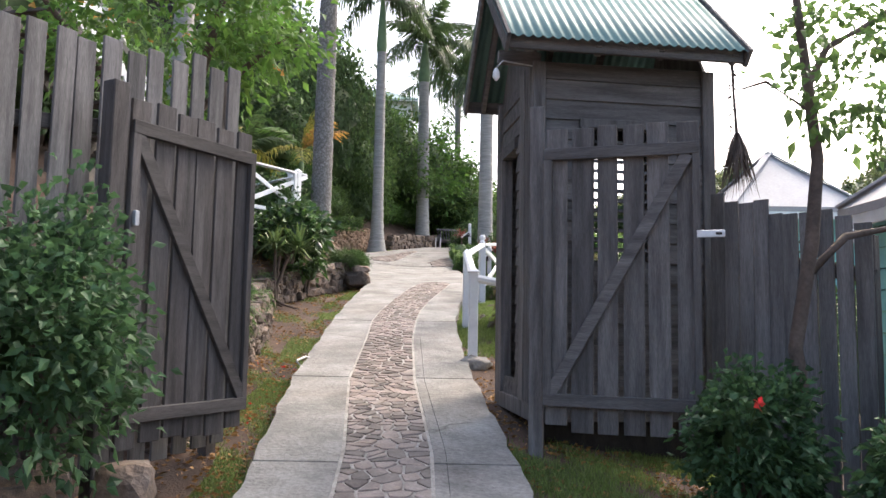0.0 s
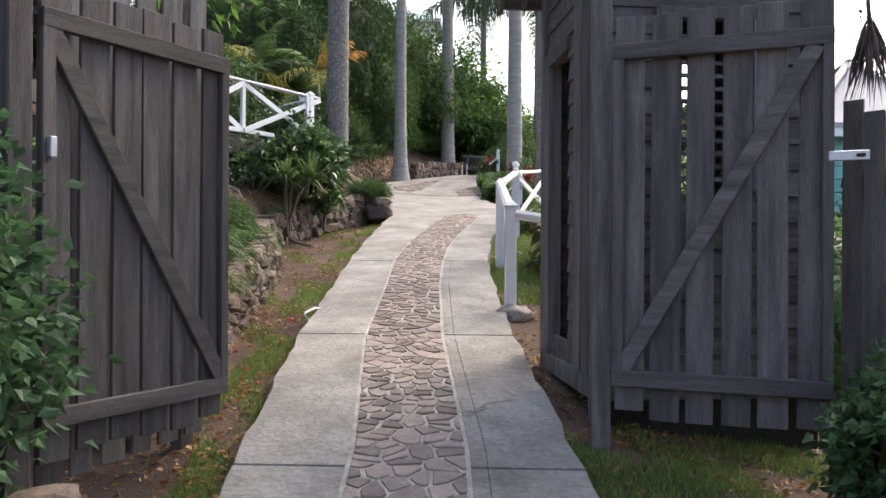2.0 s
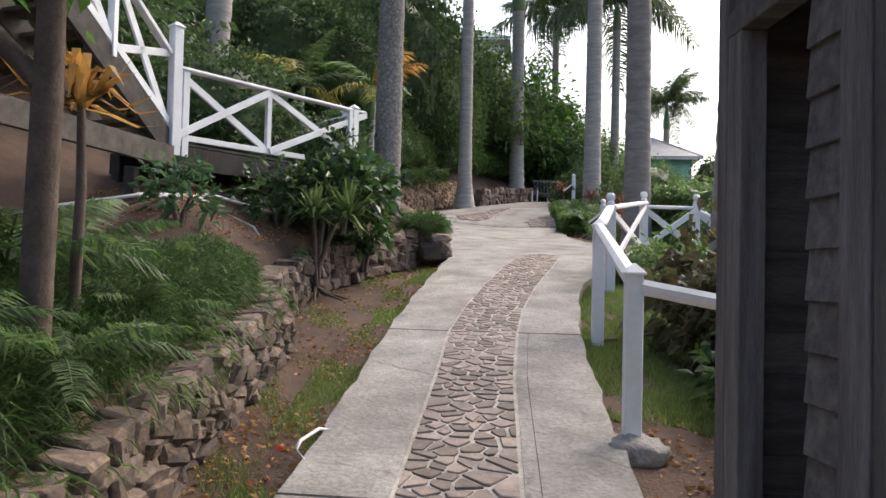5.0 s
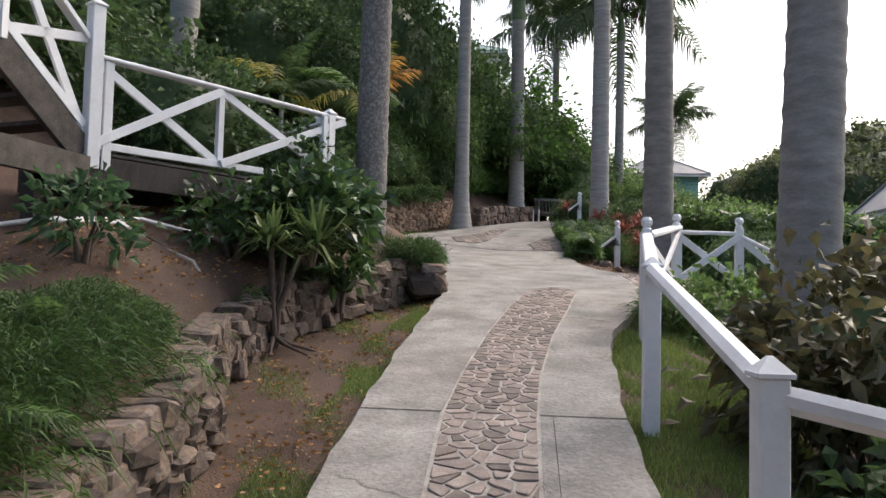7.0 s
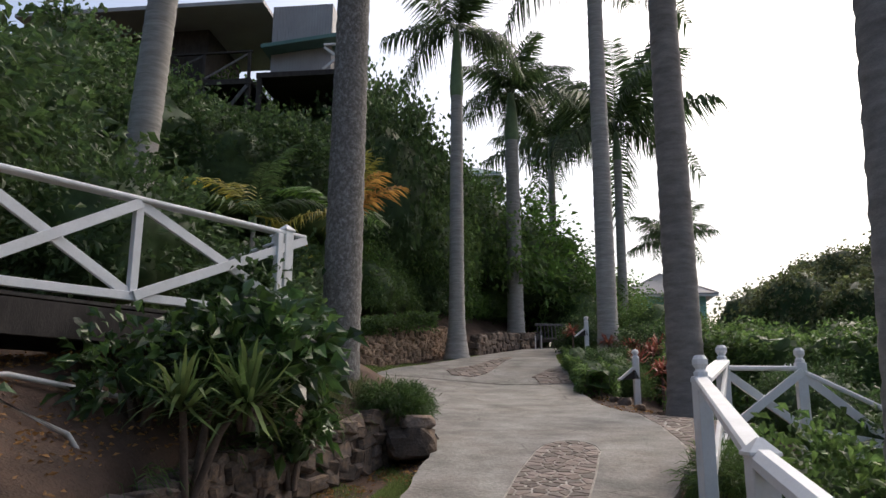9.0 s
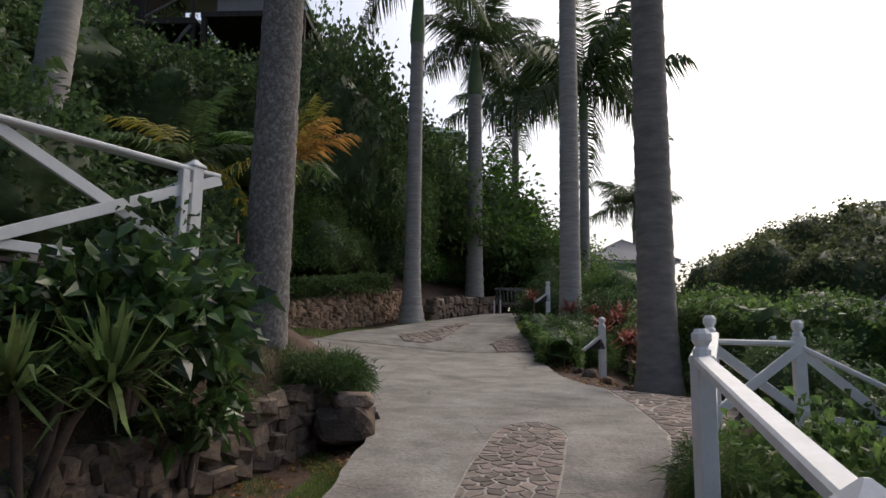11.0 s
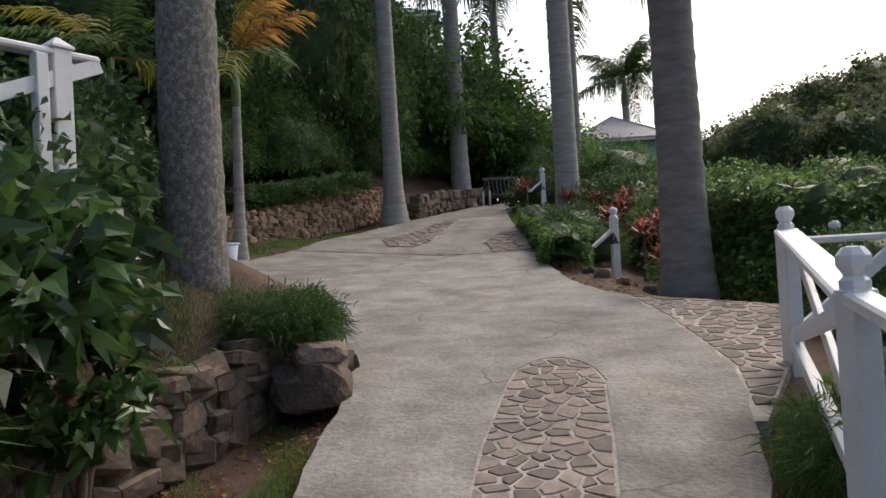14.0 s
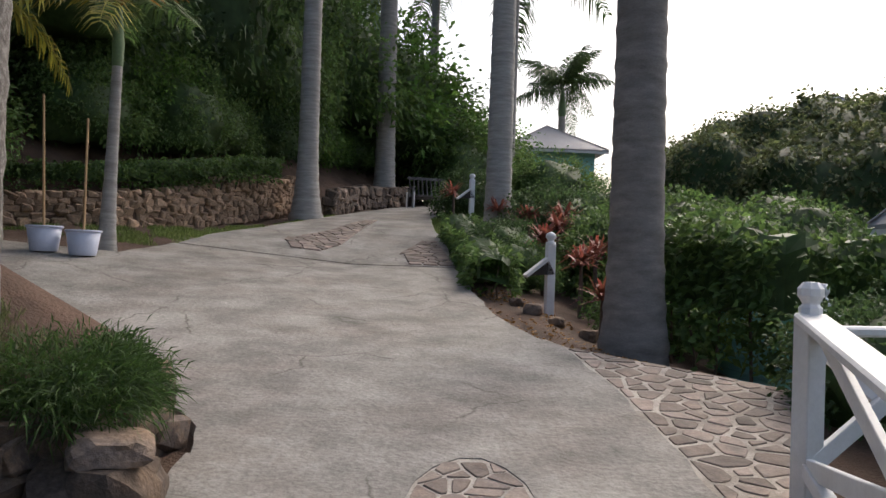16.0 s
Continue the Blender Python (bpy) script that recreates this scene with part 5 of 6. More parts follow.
def rosette(name, label, x, y, z, n, length, width, material, stem=0.3, category="plant", droop=0.35, spread=0.8):
    """A spiky plant: long strap leaves from a short stem."""
    ob = thing(name, label, category, (x, y, z))
    rng = np.random.default_rng(int(abs(x) * 1000 + y * 100))
    tube("stem", [(0, 0, -0.1), (0.01, 0.02, stem * 0.5), (0, 0, stem)], [0.035, 0.03, 0.02], BARK_DARK, ob, seg=7)
    v, f = [], []
    for k in range(n):
        az, el = rng.uniform(0, 2 * math.pi), rng.uniform(0.05, 1.45) * spread
        d = np.array([math.cos(az) * math.cos(el), math.sin(az) * math.cos(el), math.sin(el)])
        s = np.array([-math.sin(az), math.cos(az), 0])
        ln = length * rng.uniform(0.75, 1.2)
        o = len(v)
        for j, (t, w) in enumerate(((0, 0.5), (0.35, 1), (0.7, 0.75), (1, 0.05))):
            p = np.array([0, 0, stem * rng.uniform(0.85, 1.0)]) + d * ln * t - np.array([0, 0, 1]) * ln * droop * t * t
            v += [p - s * width * w / 2, p + s * width * w / 2]
        for j in range(3):
            f.append((o + 2 * j, o + 2 * j + 1, o + 2 * j + 3, o + 2 * j + 2))
    mesh_np("leaves", v, f, material, ob)
    return ob




def dracaena(x, y, z):
    """A branching dracaena whose bare stems and roots run down the wall face."""
    ob = thing("dracaena", "spiky green dracaena with bare stems down the wall", "plant", (x, y, z))
    rng = np.random.default_rng(77)
    for az, ln in ((0.3, 0.42), (1.1, 0.3), (-0.5, 0.45), (-1.3, 0.38), (2.6, 0.25)):
        c, q = math.cos(az), math.sin(az)
        tube("root", [(0, 0, 0.12), (c * ln * 0.4, q * ln * 0.4, 0.04), (c * ln, q * ln, -0.03)], [0.028, 0.02, 0.01], BARK_DARK, ob, seg=6)
    heads = ((0.36, 0.05, 1.05, 95, 0.55), (0.05, 0.35, 1.3, 70, 0.5), (0.05, -0.3, 1.05, 60, 0.48))
    for hx, hy, hz, n, length in heads:
        stem = tube("stem", [(0.02, 0, 0), (hx * 0.1, hy * 0.2, hz * 0.35), (hx * 0.5, hy * 0.6, hz * 0.75), (hx, hy, hz)], [0.035, 0.03, 0.026, 0.022], BARK_DARK, ob, seg=7)
        v, f = [], []
        for k in range(n):
            az, el = rng.uniform(0, 2 * math.pi), rng.uniform(-0.25, 1.4)
            d = np.array([math.cos(az) * math.cos(el), math.sin(az) * math.cos(el), math.sin(el)])
            w = np.array([-math.sin(az), math.cos(az), 0])
            ll = length * rng.uniform(0.75, 1.2)
            o = len(v)
            for t, wd in ((0, 0.5), (0.35, 1), (0.7, 0.75), (1, 0.05)):
                p = np.array([hx, hy, hz - 0.12 * rng.random()]) + d * ll * t - np.array([0, 0, 1]) * ll * 0.25 * t * t
                v += [p - w * 0.018 * wd, p + w * 0.018 * wd]
            for j in range(3):
                f.append((o + 2 * j, o + 2 * j + 1, o + 2 * j + 3, o + 2 * j + 2))
        mesh_np("leaf_head", v, f, LEAF_STRAP, stem)
    return ob


dracaena(-2.78, 13.15, foot(-2.78, 13.15) + 0.02)
for k, (x, y, h) in enumerate(((1.9, 22.6, 0.8), (2.3, 23.4, 1.0), (1.7, 24.2, 0.9), (2.6, 24.6, 0.9), (2.2, 25.6, 1.1), (1.9, 21.5, 0.5), (1.5, 28.2, 0.9), (2.0, 27.4, 1.0), (2.5, 26.6, 1.3), (0.7, 30.2, 0.8))):
    rosette("red_leaved_plant", "red-leaved cordyline plant beside the drive", x, y, foot(x, y), 44, 0.42, 0.05, LEAF_RED, h, "plant", 0.3)
for x, y, s in ((2.9, 22.2, 0.6), (3.4, 23.5, 0.75), (1.3, 24.0, 0.4), (1.25, 25.4, 0.45), (3.3, 25.5, 0.9), (2.9, 28.2, 0.8), (1.2, 31.5, 0.6)):
    scatter_shrub(x, y, R.choice((0, 1)), s)


def fern(x, y, z, n, size, label="arching green fern on the raised bed"):
    ob = thing("fern", label, "fern", (x, y, z))
    for k in range(n):
        fo = link("frond", FRONDS_B[k % 2], None, ob)
        fo.matrix_basis = pose(0, 0, 0, 0, R.uniform(-40, -5), 360 * k / n + R.uniform(-15, 15)) @ Matrix.Diagonal((size, size, size, 1))
    return ob


rosette("red_leaved_plant", "tall orange-red leaved plant beside the fence", -2.75, 8.3, 1.9, 46, 0.45, 0.06, LEAF_ORANGE, 1.25, "plant", 0.35)
fern(-2.6, 6.9, 1.7, 9, 0.42)
fern(-2.3, 7.5, 1.65, 8, 0.38)
fern(-3.1, 8.2, 2.1, 10, 0.55)
fern(-2.6, 8.8, 1.8, 8, 0.34)
fern(-3.6, 9.4, 2.1, 9, 0.55)
fern(-3.0, 10.1, 2.05, 7, 0.3)

# ---- right of the drive ----
bush_kind("croton_shrub", "dark bronze-green croton shrub below the palm", "shrub", (0.8, 0.85, 0.78), 0.17, 0.1, 1900, 60, LEAF_BRONZE, LEAF_DARK, 0.15, -0.6, 0.6, 4, at=(1.75, 11.3, 1.25))
bush_kind("croton_shrub", "dark green shrub below the handrail", "shrub", (0.6, 0.9, 0.6), 0.14, 0.07, 1600, 60, LEAF_DARK, LEAF_DARK, 0.15, -0.6, 0.6, 4, at=(1.7, 9.6, 0.95))
bush_kind("grassy_shrub", "feathery grass clump with red flowers by the railing", "shrub", (0.22, 0.24, 0.24), 0.15, 0.008, 1800, 30, LEAF_MID, LEAF_DARK, 0.2, -0.3, 0.4, 2, at=(1.0, 14.6, 2.0))
bush_kind("side_shrub", "leafy shrub beside the steps", "shrub", (0.7, 0.7, 0.6), 0.13, 0.06, 1700, 60, LEAF_MID, LEAF_DARK, 0.16, -0.6, 0.55, 4, at=(1.75, 14.9, 1.5))
bush_kind("side_shrub", "dark leafy shrub beside the steps", "shrub", (0.9, 0.9, 0.7), 0.14, 0.07, 2200, 60, LEAF_DARK, LEAF_DARK, 0.16, -0.6, 0.6, 4, at=(3.2, 14.6, 1.3))
bush_kind("side_shrub", "dark leafy shrub behind the steps", "shrub", (0.9, 0.7, 0.6), 0.14, 0.07, 1900, 60, LEAF_DARK, LEAF_DARK, 0.16, -0.6, 0.6, 4, at=(3.3, 16.6, 1.9))
for x, y, k, s in ((3.6, 12.4, 0, 0.9), (4.6, 14.5, 0, 1.0), (3.3, 9.3, 0, 0.8), (5.2, 11.5, 1, 1.1), (6.2, 15.8, 0, 1.1), (2.8, 17.6, 0, 0.45), (6.8, 20.0, 1, 0.9)):
    scatter_shrub(x, y, k, s)

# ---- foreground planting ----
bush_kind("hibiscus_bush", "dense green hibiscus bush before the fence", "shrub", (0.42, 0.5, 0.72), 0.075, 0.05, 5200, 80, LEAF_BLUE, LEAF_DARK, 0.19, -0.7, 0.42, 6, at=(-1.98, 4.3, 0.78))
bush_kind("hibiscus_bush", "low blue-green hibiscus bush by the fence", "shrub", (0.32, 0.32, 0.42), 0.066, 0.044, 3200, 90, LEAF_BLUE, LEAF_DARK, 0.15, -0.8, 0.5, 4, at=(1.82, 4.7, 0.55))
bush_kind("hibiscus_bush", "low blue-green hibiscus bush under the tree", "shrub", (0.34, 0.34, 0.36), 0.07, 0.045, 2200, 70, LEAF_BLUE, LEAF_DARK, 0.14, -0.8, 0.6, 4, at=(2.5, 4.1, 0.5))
bloom = thing("hibiscus_flower", "single red hibiscus flower on the bush", "flower", (1.72, 4.36, 1.17))
fa = np.linspace(0, 2 * math.pi, 6)[:5]
leaf_mesh("petals", np.zeros((5, 3)), np.stack([np.cos(fa), -0.4 + 0 * fa, np.sin(fa)], 1), 0.036, 0.036, FLOWER, bloom, droop=0.0)
tube("flower_stalk", [(0, 0.01, 0), (0, 0.06, -0.06), (0.02, 0.16, -0.16)], [0.004, 0.004, 0.005], LEAF_MID, bloom, seg=5)
canopy = thing("flowering_tree", "leafy flowering tree overhanging the fence", "tree", (-2.5, 7.6, 1.7))
tube("trunk", [(0, 0, -0.2), (0.1, -0.1, 1.2), (0.25, -0.3, 2.1), (0.5, -0.5, 2.8)], [0.08, 0.07, 0.05, 0.03], BARK_DARK, canopy)
tube("limb", [(0.1, -0.1, 1.2), (-0.5, -0.6, 2.0), (-1.0, -1.0, 2.7)], [0.05, 0.04, 0.02], BARK_DARK, canopy)
tube("limb", [(0.2, -0.2, 1.8), (0.7, -0.2, 2.3), (1.1, -0.4, 2.5)], [0.04, 0.03, 0.015], BARK_DARK, canopy)
rng = np.random.default_rng(11)
p, d = cloud(5200, (1.45, 1.3, 0.85), 90, 0.13, rng, -0.9, 0.45)
leaf_mesh("crown", p + [0.0, -0.35, 2.75], d, 0.11, 0.06, LEAF_BRIGHT, canopy)
p, d = cloud(40, (1.3, 1.2, 0.8), 14, 0.2, rng, -0.9, 0.4)
leaf_mesh("blossom", p + [0.0, -0.35, 2.7], d, 0.1, 0.08, LEAF_ORANGE, canopy)

tree = thing("slender_tree", "slender bent tree with sparse small leaves", "tree", (2.16, 4.75, 0.55))
tube("trunk", [(0.02, 0, -0.2), (0.0, 0, 0.4), (-0.06, 0, 0.9), (0.05, 0, 1.5), (0.1, 0, 2.0), (0.04, 0, 2.6), (-0.02, 0, 3.2)], [0.05, 0.045, 0.04, 0.04, 0.035, 0.028, 0.02], BARK_DARK, tree)
tube("limb", [(0.06, 0, 2.45), (0.2, 0.05, 2.7), (0.45, 0.1, 2.85), (0.8, 0.1, 3.1)], [0.025, 0.02, 0.016, 0.01], BARK_DARK, tree)
tube("limb", [(0.0, 0, 1.3), (0.25, 0, 1.55), (0.5, 0, 1.6)], [0.03, 0.025, 0.015], BARK_DARK, tree)
tube("limb", [(0.05, 0, 2.3), (-0.15, 0.1, 2.5), (-0.3, 0.1, 2.45)], [0.012, 0.01, 0.006], BARK_DARK, tree)
p, d = cloud(900, (0.75, 0.6, 0.55), 34, 0.1, rng, -0.9, 0.6)
leaf_mesh("crown", p + [0.35, 0.1, 2.6], d, 0.08, 0.05, LEAF_MID, tree)
dead = thing("dead_palm_spray", "dry hanging palm flower spray under the eaves", "palm spray", (2.29, 6.12, 3.66))
tube("stalk", [(0, 0, 0.05), (0.01, 0, -0.3), (0.03, 0, -0.62)], [0.012, 0.01, 0.012], BARK_DARK, dead, seg=6)
a = rng.uniform(0, 2 * math.pi, 110)
leaf_mesh("spray", np.stack([0.03 + 0 * a, 0 * a, -0.55 - 0.1 * rng.random(110)], 1), np.stack([np.cos(a) * 0.32, np.sin(a) * 0.32, -1 + 0 * a], 1), 0.42, 0.014, BARK_DARK, dead, droop=0.05)
leaf_mesh("husk", np.stack([0.01 * np.cos(a), 0.01 * np.sin(a), -0.6 * rng.random(110)], 1), np.stack([np.cos(a), np.sin(a), -0.8 + 0 * a], 1), 0.04, 0.014, BARK_DARK, dead, droop=0.05)


# ---- grass, litter ----
def blades(name, label, pts, length, width, material, category="grass"):
    n = len(pts)
    z = land(pts[:, 0], pts[:, 1])
    a = NR.uniform(0, 2 * math.pi, n)
    ln = length * NR.uniform(0.5, 1.3, n)
    base = np.stack([pts[:, 0], pts[:, 1], z - 0.005], 1)
    s = np.stack([np.cos(a), np.sin(a), 0 * a], 1) * (width / 2)
    tip = base + np.stack([np.sin(a) * ln * 0.45, -np.cos(a) * ln * 0.45, ln], 1) + NR.normal(size=(n, 3)) * [0.25, 0.25, 0] * ln[:, None]
    v = np.stack([base - s, base + s, tip], 1).reshape(-1, 3)
    ob = mesh_np(name, v, np.arange(3 * n).reshape(-1, 3), material)
    return tagged(ob, label, category, kind="stuff")


def patchy(n, x0, x1, y0, y1, seed, cut=0.0):
    g = np.random.default_rng(seed)
    y = g.uniform(y0, y1, n)
    a, b = x0(y), x1(y)
    x = a + (b - a) * g.uniform(0, 1, n)
    f = np.sin(x * 4.1 + seed) * np.sin(y * 2.7) + 0.6 * np.sin(x * 9 + y * 6) + g.normal(size=n) * 0.35
    k = f > cut
    return np.stack([x[k], y[k]], 1)


def lx(y):
    return np.interp(y, LEFT_Y, LEFT_X)


def rx(y):
    return np.interp(y, RIGHT_Y, RIGHT_X)


blades("grass_verge", "short green grass verge beside the drive", patchy(60000, lambda y: lx(y) - 0.4 - 0.1 * np.sin(y * 2), lambda y: lx(y) - 0.01, 4.5, 16.3, 2, -0.1), 0.032, 0.008, GRASS)
blades("grass_verge", "patchy green grass by the wall foot", patchy(26000, lambda y: np.interp(y, WALL_Y, WALL_X) + 0.1, lambda y: lx(y) - 0.3, 6, 16.5, 5, 0.6), 0.04, 0.008, GRASS)
blades("bank_grass", "sparse dry olive grass on the raised bed", patchy(30000, lambda y: np.interp(y, WALL_Y, WALL_X) - 1.0, lambda y: np.interp(y, WALL_Y, WALL_X) - 0.1, 13.6, 16.6, 9, 0.2), 0.06, 0.008, LEAF_OLIVE)


def trailing(name, label, line, n, material, seed):
    """Fine foliage that hangs over the top of a wall."""
    g = np.random.default_rng(seed)
    pts = np.array(line)
    t = g.uniform(0, len(pts) - 1, n)
    k = np.minimum(t.astype(int), len(pts) - 2)
    q = pts[k] + (pts[k + 1] - pts[k]) * (t - k)[:, None]
    x = q[:, 0] + g.uniform(-0.15, 0.1, n)
    z = road(x, q[:, 1]) + 0.3 + g.uniform(-0.02, 0.16, n) + 0.06 * np.sin(q[:, 1] * 5)
    keep = np.sin(q[:, 1] * 3.1) + g.normal(size=n) * 0.4 > -0.5
    d = np.stack([0.7 + 0 * x, g.normal(size=n) * 0.5, g.uniform(-0.5, 0.5, n)], 1)
    ob = leaf_mesh(name, np.stack([x, q[:, 1], z], 1)[keep], d[keep], 0.16, 0.012, material, droop=0.55)
    return tagged(ob, label, "ground cover", kind="stuff")


trailing("trailing_plants", "fine green plants trailing over the stone wall", NEAR, 1500, LEAF_MID, 3)
trailing("trailing_plants", "fine green plants trailing over the stone wall", REST, 800, LEAF_MID, 4)
blades("lawn", "green grass bank below the handrail", patchy(60000, lambda y: rx(y) + 0.02, lambda y: rx(y) + 1.3, 9.3, 15.4, 3, -0.6), 0.055, 0.009, GRASS)
blades("grass_verge", "grass in front of the gate hut", patchy(52000, lambda y: rx(y) + 0.02, lambda y: rx(y) + 2.0, 3.2, 6.3, 4, -0.1), 0.05, 0.008, GRASS)
blades("grass_verge", "grass verge below the far stone wall", patchy(40000, lambda y: np.interp(y, (24.6, 26, 29, 31), (-7.2, -5.2, -2.9, -2.2)), lambda y: np.interp(y, FAR_Y, FAR_L), 24.6, 31, 6, -0.4), 0.06, 0.014, GRASS)
blades("grass_verge", "grass tuft verge beside the upper drive", patchy(16000, lambda y: np.interp(y, FAR_Y, FAR_R), lambda y: np.interp(y, FAR_Y, FAR_R) + 0.7, 26.5, 31, 8, -0.6), 0.08, 0.014, GRASS)


def litter(name, label, n, x0, x1, y0, y1, seed, size=0.05, material=DRYLEAF, cut=-0.4):
    pts = patchy(n, x0, x1, y0, y1, seed, cut)
    z = land(pts[:, 0], pts[:, 1]) + 0.012
    m = len(pts)
    a = NR.uniform(0, 2 * math.pi, m)
    ob = leaf_mesh(name, np.stack([pts[:, 0], pts[:, 1], z], 1), np.stack([np.cos(a), np.sin(a), NR.uniform(-0.05, 0.3, m)], 1), size, size * 0.5, material, droop=0.0)
    return tagged(ob, label, "leaf litter", kind="stuff")


litter("leaf_litter", "fallen brown leaves by the wall foot", 2600, lambda y: np.interp(y, WALL_Y, WALL_X) + 0.1, lambda y: lx(y) - 0.05, 4.4, 16.3, 12)
litter("leaf_litter", "fallen brown leaves beneath the hut", 2600, lambda y: rx(y) + 0.02, lambda y: rx(y) + 1.3, 4.2, 9.4, 13)
litter("leaf_litter", "fallen brown leaves under the palms", 900, lambda y: rx(y) + 0.05, lambda y: rx(y) + 1.0, 18.2, 23, 14)
litter("leaf_litter", "fallen leaves below the gate leaf", 500, lambda y: lx(y) - 1.3, lambda y: lx(y) - 0.05, 3.5, 6.0, 15)
litter("leaf_litter", "fallen brown leaves on the bank", 2600, lambda y: np.interp(y, WALL_Y, WALL_X) - 2.3, lambda y: np.interp(y, WALL_Y, WALL_X) - 0.15, 10.6, 14.5, 17)
petals = litter("fallen_petals", "fallen red petals on the grass", 26, lambda y: lx(y) - 0.6, lambda y: lx(y) - 0.1, 6.5, 9, 16, 0.05, FLOWER, -3)


# ---- bench, buckets, houses ----
def bench(x, y, z, rz):
    ob = thing("garden_bench", "weathered grey slatted wooden garden bench", "bench", (x, y, z), rz)
    for k in range(9):
        u = -0.5 + k * 0.125
        beam("back_slat", (u, 0.22, 0.36), (u, 0.42, 0.92), 0.09, 0.022, WOOD_PALE, ob, up=(1, 0, 0))
    for k in range(5):
        beam("seat_slat", (-0.55, -0.22 + 0.1 * k, 0.4 - 0.02 * k), (0.55, -0.22 + 0.1 * k, 0.4 - 0.02 * k), 0.085, 0.025, WOOD_PALE, ob)
    beam("top_rail", (-0.56, 0.41, 0.93), (0.56, 0.41, 0.93), 0.04, 0.08, WOOD_PALE, ob)
    for s in (-0.55, 0.55):
        box("leg", (s - 0.03, -0.27, 0), (s + 0.03, -0.21, 0.6), WOOD_PALE, ob)
        box("leg", (s - 0.03, 0.2, 0), (s + 0.03, 0.26, 0.6), WOOD_PALE, ob)
        beam("armrest", (s, -0.3, 0.61), (s, 0.34, 0.61), 0.1, 0.03, WOOD_PALE, ob)
        box("end_panel", (s - 0.012, -0.22, 0.12), (s + 0.012, 0.22, 0.36), WOOD_DARK, ob)
    return ob


bench(0.3, 34.2, foot(0.3, 34.2) + 0.02, 14)


def bucket(x, y, z, cane, tilt):
    ob = thing("plastic_bucket", "pale plastic bucket with a cane standing in it", "bucket", (x, y, z), 0, "buckets")
    tube("shell", [(0, 0, 0.0), (0, 0, 0.02), (0, 0, 0.3), (0, 0, 0.31), (0, 0, 0.3), (0, 0, 0.03)], [0.15, 0.16, 0.2, 0.215, 0.19, 0.15], PLASTIC, ob, seg=24)
    tube("soil_fill", [(0, 0, 0.2), (0, 0, 0.24), (0, 0, 0.245)], [0.17, 0.175, 0.005], SOIL, ob, seg=20)
    tube("rim", [(0, 0, 0.285), (0, 0, 0.3), (0, 0, 0.315)], [0.205, 0.222, 0.205], PLASTIC, ob, seg=24)
    tube("cane", [(0, 0, 0.05), (tilt[0], tilt[1], cane)], [0.018, 0.014], CANE, ob, seg=7)
    return ob


bucket(-4.84, 22.3, float(road(-4.84, 22.3)), 1.95, (-0.12, 0.1))
bucket(-4.38, 22.32, float(road(-4.38, 22.32)), 1.7, (-0.02, 0.05))
for x, y in ((-0.35, 33.2), (-0.15, 33.5)):
    st = thing("garden_stake", "thin pale garden stake beside the bench", "stake", (x, y, float(land(x, y))), 0, "stakes")
    tube("rod", [(0, 0, -0.1), (0, 0, 0.5)], [0.018, 0.018], PVC, st, seg=7)
    tube("cap", [(0, 0, 0.49), (0, 0, 0.5), (0, 0, 0.53)], [0.018, 0.026, 0.012], PVC, st, seg=7)


def cottage(name, label, x0, x1, y0, y1, z0, eave, ridge, wall, roof, over=0.35, along="x", windows=()):
    """A boarded cottage with hipped sheet roof."""
    ob = thing(name, label, "house")
    h = eave - z0
    n = max(3, int(h / 0.16))
    for k in range(n):
        za, zb = z0 + h * k / n, z0 + h * (k + 1) / n - 0.008
        bm = bmesh.new()
        box_bm(bm, (x0, y0, za), (x1, y1, zb), None, 0)
        for v in bm.verts:
            if v.co.z > (za + zb) / 2:
                v.co.x += 0.012 if v.co.x < (x0 + x1) / 2 else -0.012
                v.co.y += 0.012 if v.co.y < (y0 + y1) / 2 else -0.012
        part("wall_board", bm, wall, ob)
    a, b, c, d = x0 - over, x1 + over, y0 - over, y1 + over
    m = min(b - a, d - c) / 2
    if along == "x":
        r0, r1 = (a + m, (c + d) / 2), (b - m, (c + d) / 2)
    else:
        r0, r1 = ((a + b) / 2, c + m), ((a + b) / 2, d - m)
    v = [(a, c, eave), (b, c, eave), (b, d, eave), (a, d, eave), (*r0, ridge), (*r1, ridge)]
    v += [(x, y, z - 0.07) for x, y, z in v[:4]]
    bm = bmesh.new()
    q = [bm.verts.new(p) for p in v]
    fs = ((0, 1, 5, 4), (1, 2, 5), (2, 3, 4, 5), (3, 0, 4)) if along == "x" else ((0, 1, 4), (1, 2, 5, 4), (2, 3, 5), (3, 0, 4, 5))
    for fc in (*fs, (6, 7, 1, 0), (7, 8, 2, 1), (8, 9, 3, 2), (9, 6, 0, 3), (9, 8, 7, 6)):
        bm.faces.new([q[e] for e in fc])
    bmesh.ops.recalc_face_normals(bm, faces=bm.faces)
    part("roof", bm, roof, ob, "sheet metal hipped roof")
    for k, (p, e) in enumerate((((a, c), r0), ((b, c), r1 if along == "x" else r0), ((b, d), r1), ((a, d), r0 if along == "x" else r1))):
        beam("ridge_cap", (*p, eave + 0.02), (*e, ridge + 0.02), 0.12, 0.025, roof, ob)
    beam("ridge_cap", (*r0, ridge + 0.02), (*r1, ridge + 0.02), 0.14, 0.03, roof, ob)
    beam("fascia", (a, c + 0.02, eave - 0.1), (b, c + 0.02, eave - 0.1), 0.03, 0.14, WHITE, ob)
    beam("fascia", (a + 0.02, c, eave - 0.1), (a + 0.02, d, eave - 0.1), 0.03, 0.14, WHITE, ob)
    return ob


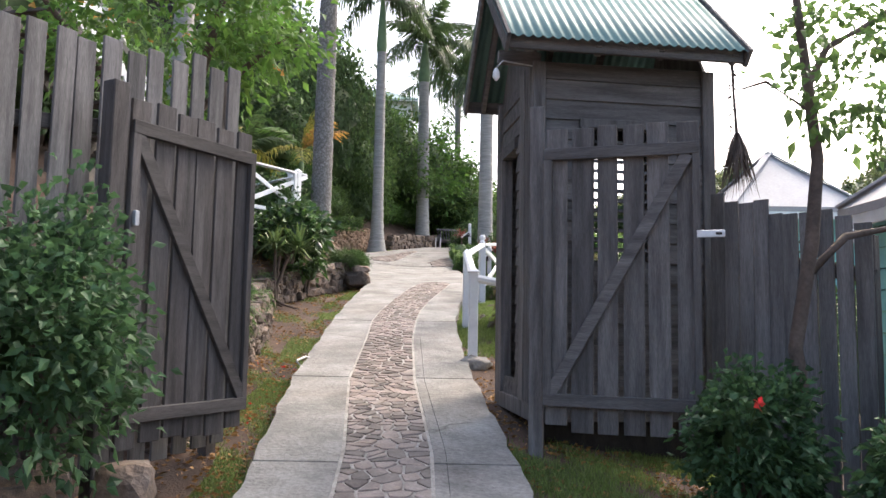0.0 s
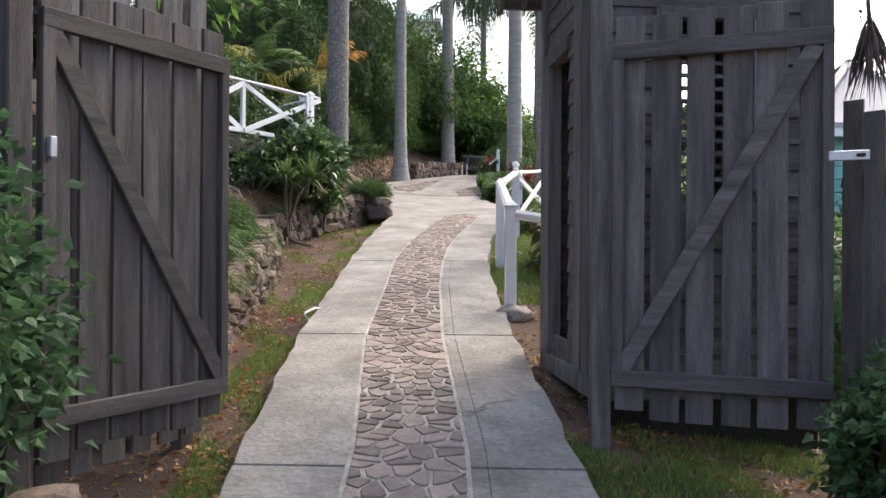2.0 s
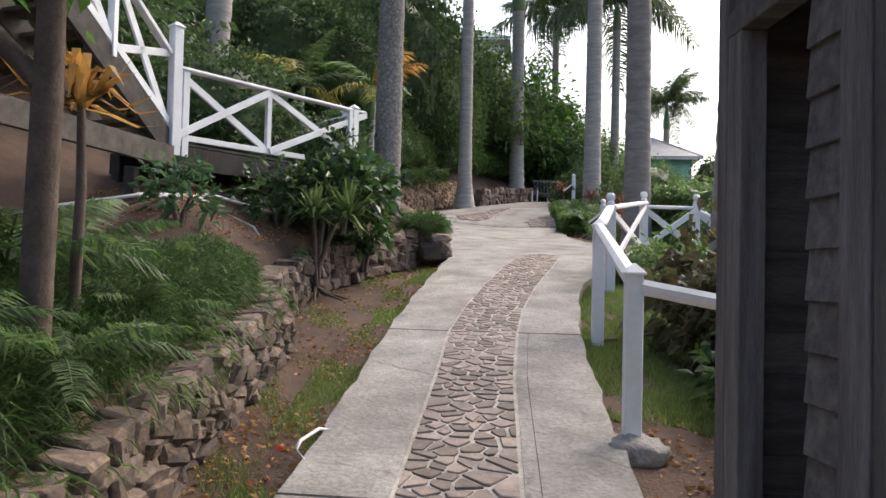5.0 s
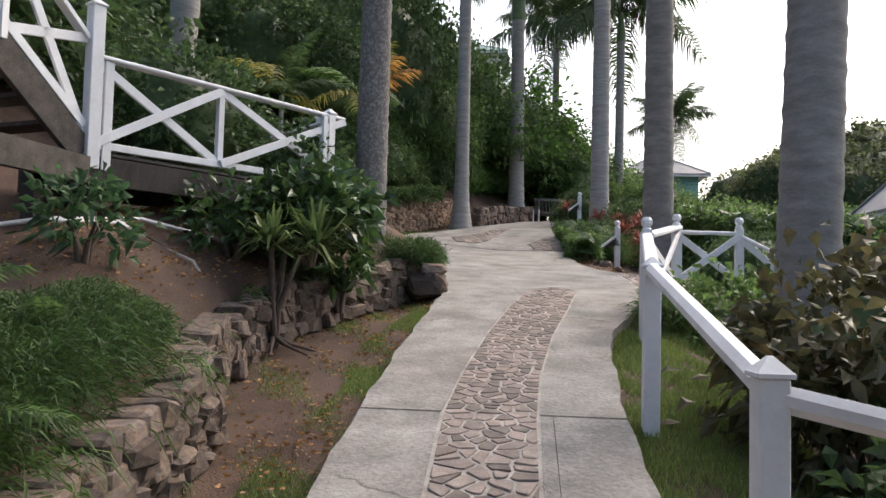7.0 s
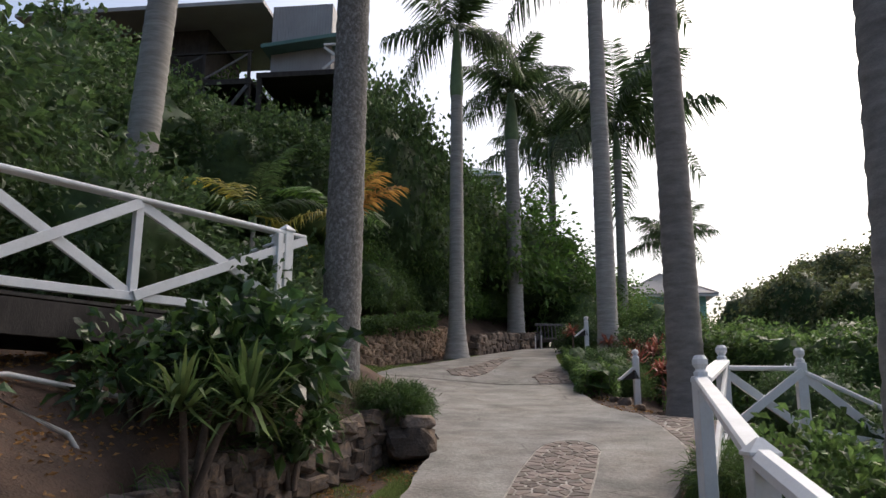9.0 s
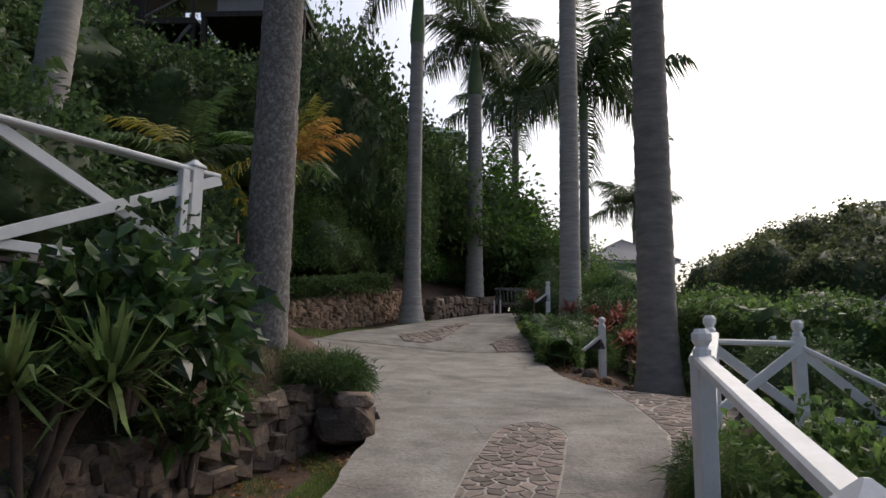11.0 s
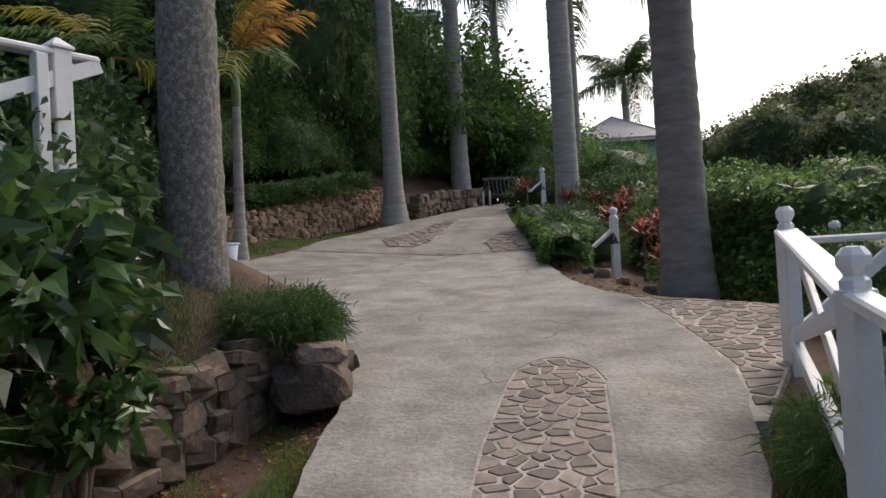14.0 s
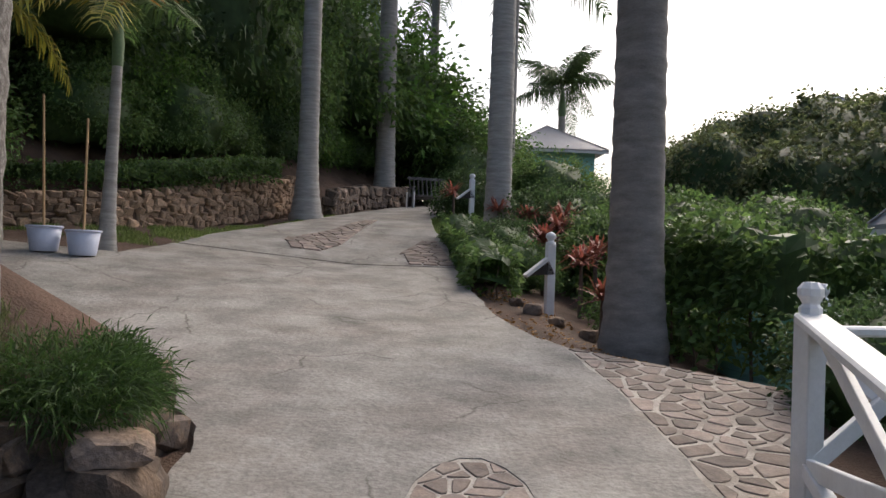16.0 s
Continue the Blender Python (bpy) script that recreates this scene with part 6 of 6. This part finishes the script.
cottage("cottage", "turquoise boarded cottage behind the hedge", 7.0, 12.0, 22.3, 23.5, 1.2, 4.2, 5.4, TURQ, ROOF_GREY, 0.4)
cottage("garden_shed", "low turquoise boarded shed behind the hedge", 3.5, 5.3, 20.6, 22.0, 1.6, 3.45, 3.8, TURQ, ROOF_GREY, 0.1)
cottage("cottage", "turquoise cottage with pale hipped roof by the fence", 4.45, 5.85, 11.4, 12.9, -1.0, 3.3, 4.3, TURQ, ROOF_GREY, 0.3)
cottage("cottage", "turquoise boarded cottage beside the entrance fence", 3.5, 7.5, 3.4, 6.5, -0.3, 2.55, 3.9, TURQ, ROOF_GREY, 0.15)
cottage("cottage", "white-roofed cottage beyond the upper drive", 4.4, 8.0, 46, 50, 4.2, 8.5, 9.9, TURQ, ROOF_GREY, 0.5)
cottage("cottage", "grey-roofed house on the far vine bank", 13.4, 17.4, 38.5, 42, 5, 8.3, 10.1, ROOF_GREY, ROOF_GREY, 0.5)
cottage("hill_house", "pale boarded house high on the hillside", -8.5, -2.6, 54, 59, 10, 17.5, 19.0, WHITE, METAL_GREEN, 0.5)

lodge = thing("stilt_lodge", "dark timber lodge on stilts above the trees", "house")
LX0, LX1, LY0, LY1, LZ = -18.0, -9.7, 31.0, 35.5, 13.8
for x, y, s in ((-12.5, 25.2, 1.7), (-10.2, 25.0, 1.5), (-8.2, 26.0, 1.4), (-6.8, 27.2, 1.4), (-11.5, 22.5, 1.7), (-13.5, 20.5, 1.9)):
    scatter_shrub(x, y, 0, s, foot(x, y) + 1.2)
box("deck_floor", (LX0, LY0, LZ - 0.2), (LX1, LY1, LZ), WOOD_DARK, lodge)
box("wall", (LX0 + 0.3, LY0 + 1.3, LZ), (LX1 - 2.2, LY1 - 0.2, LZ + 2.6), WOOD_DARK, lodge)
for x in (LX0 + 0.2, -15.6, -13.4, -11.4, LX1 - 0.1):
    for y in (LY0 + 0.1, LY1 - 0.3):
        box("stilt", (x - 0.08, y - 0.08, foot(x, y) - 0.3), (x + 0.08, y + 0.08, LZ - 0.2), WOOD_DARK, lodge)
    box("rail_post", (x - 0.05, LY0 + 0.03, LZ), (x + 0.05, LY0 + 0.12, LZ + 1.0), WOOD_DARK, lodge)
for xa, xb in ((LX0 + 0.2, -15.6), (-15.6, -13.4), (-13.4, -11.4), (-11.4, LX1 - 0.1)):
    beam("diagonal_brace", (xa, LY0 + 0.05, LZ - 0.3), (xb, LY0 + 0.05, LZ - 2.4), 0.07, 0.12, WOOD_PALE, lodge)
    beam("diagonal_brace", (xb, LY0 - 0.04, LZ - 0.3), (xa, LY0 - 0.04, LZ - 2.4), 0.07, 0.12, WOOD_PALE, lodge)
    beam("cross_rail", (xa, LY0 + 0.07, LZ + 0.05), (xb, LY0 + 0.07, LZ + 0.95), 0.04, 0.07, WOOD_PALE, lodge)
beam("handrail", (LX0, LY0 + 0.07, LZ + 1.0), (LX1, LY0 + 0.07, LZ + 1.0), 0.1, 0.06, WOOD_DARK, lodge)
box("roof", (LX0 - 0.4, LY0 - 0.3, LZ + 2.6), (LX1 + 0.4, LY1 + 0.3, LZ + 2.75), ROOF_GREY, lodge)
annex = thing("hill_annex", "pale grey boarded annex beside the lodge", "house")
for k in range(22):
    box("wall_board", (-9.1 + k * 0.096, 31.2, 13.6), (-9.1 + k * 0.096 + 0.088, 31.26, 16.5), ROOF_GREY, annex)
box("body", (-9.08, 31.27, 13.6), (-7.0, 34, 16.5), ROOF_GREY, annex)
box("deck_floor", (-9.2, 30.2, 13.4), (-6.0, 34, 13.58), WOOD_DARK, annex)
for x, y in ((-9.1, 30.3), (-6.1, 30.3), (-9.1, 33.8), (-6.1, 33.8)):
    box("stilt", (x - 0.08, y - 0.08, foot(x, y) - 0.3), (x + 0.08, y + 0.08, 13.4), WOOD_DARK, annex)
beam("handrail", (-7.0, 30.3, 14.5), (-6.0, 30.3, 14.5), 0.08, 0.06, WHITE, annex)
beam("cross_brace", (-7.0, 30.3, 13.65), (-6.0, 30.3, 14.45), 0.04, 0.08, WHITE, annex)
beam("cross_brace", (-7.0, 30.36, 14.45), (-6.0, 30.36, 13.65), 0.04, 0.08, WHITE, annex)
bm = bmesh.new()
box_bm(bm, (-9.4, 30.6, 0), (-6.7, 34.3, 0.14), Matrix.Translation((0, 0, 16.6)) @ pose(0, 0, 0, 0, -6, 0) @ Matrix.Translation((0, 0, -0.95)), 0.01)
part("roof", bm, METAL_GREEN, annex, "low sloping sheet roof")
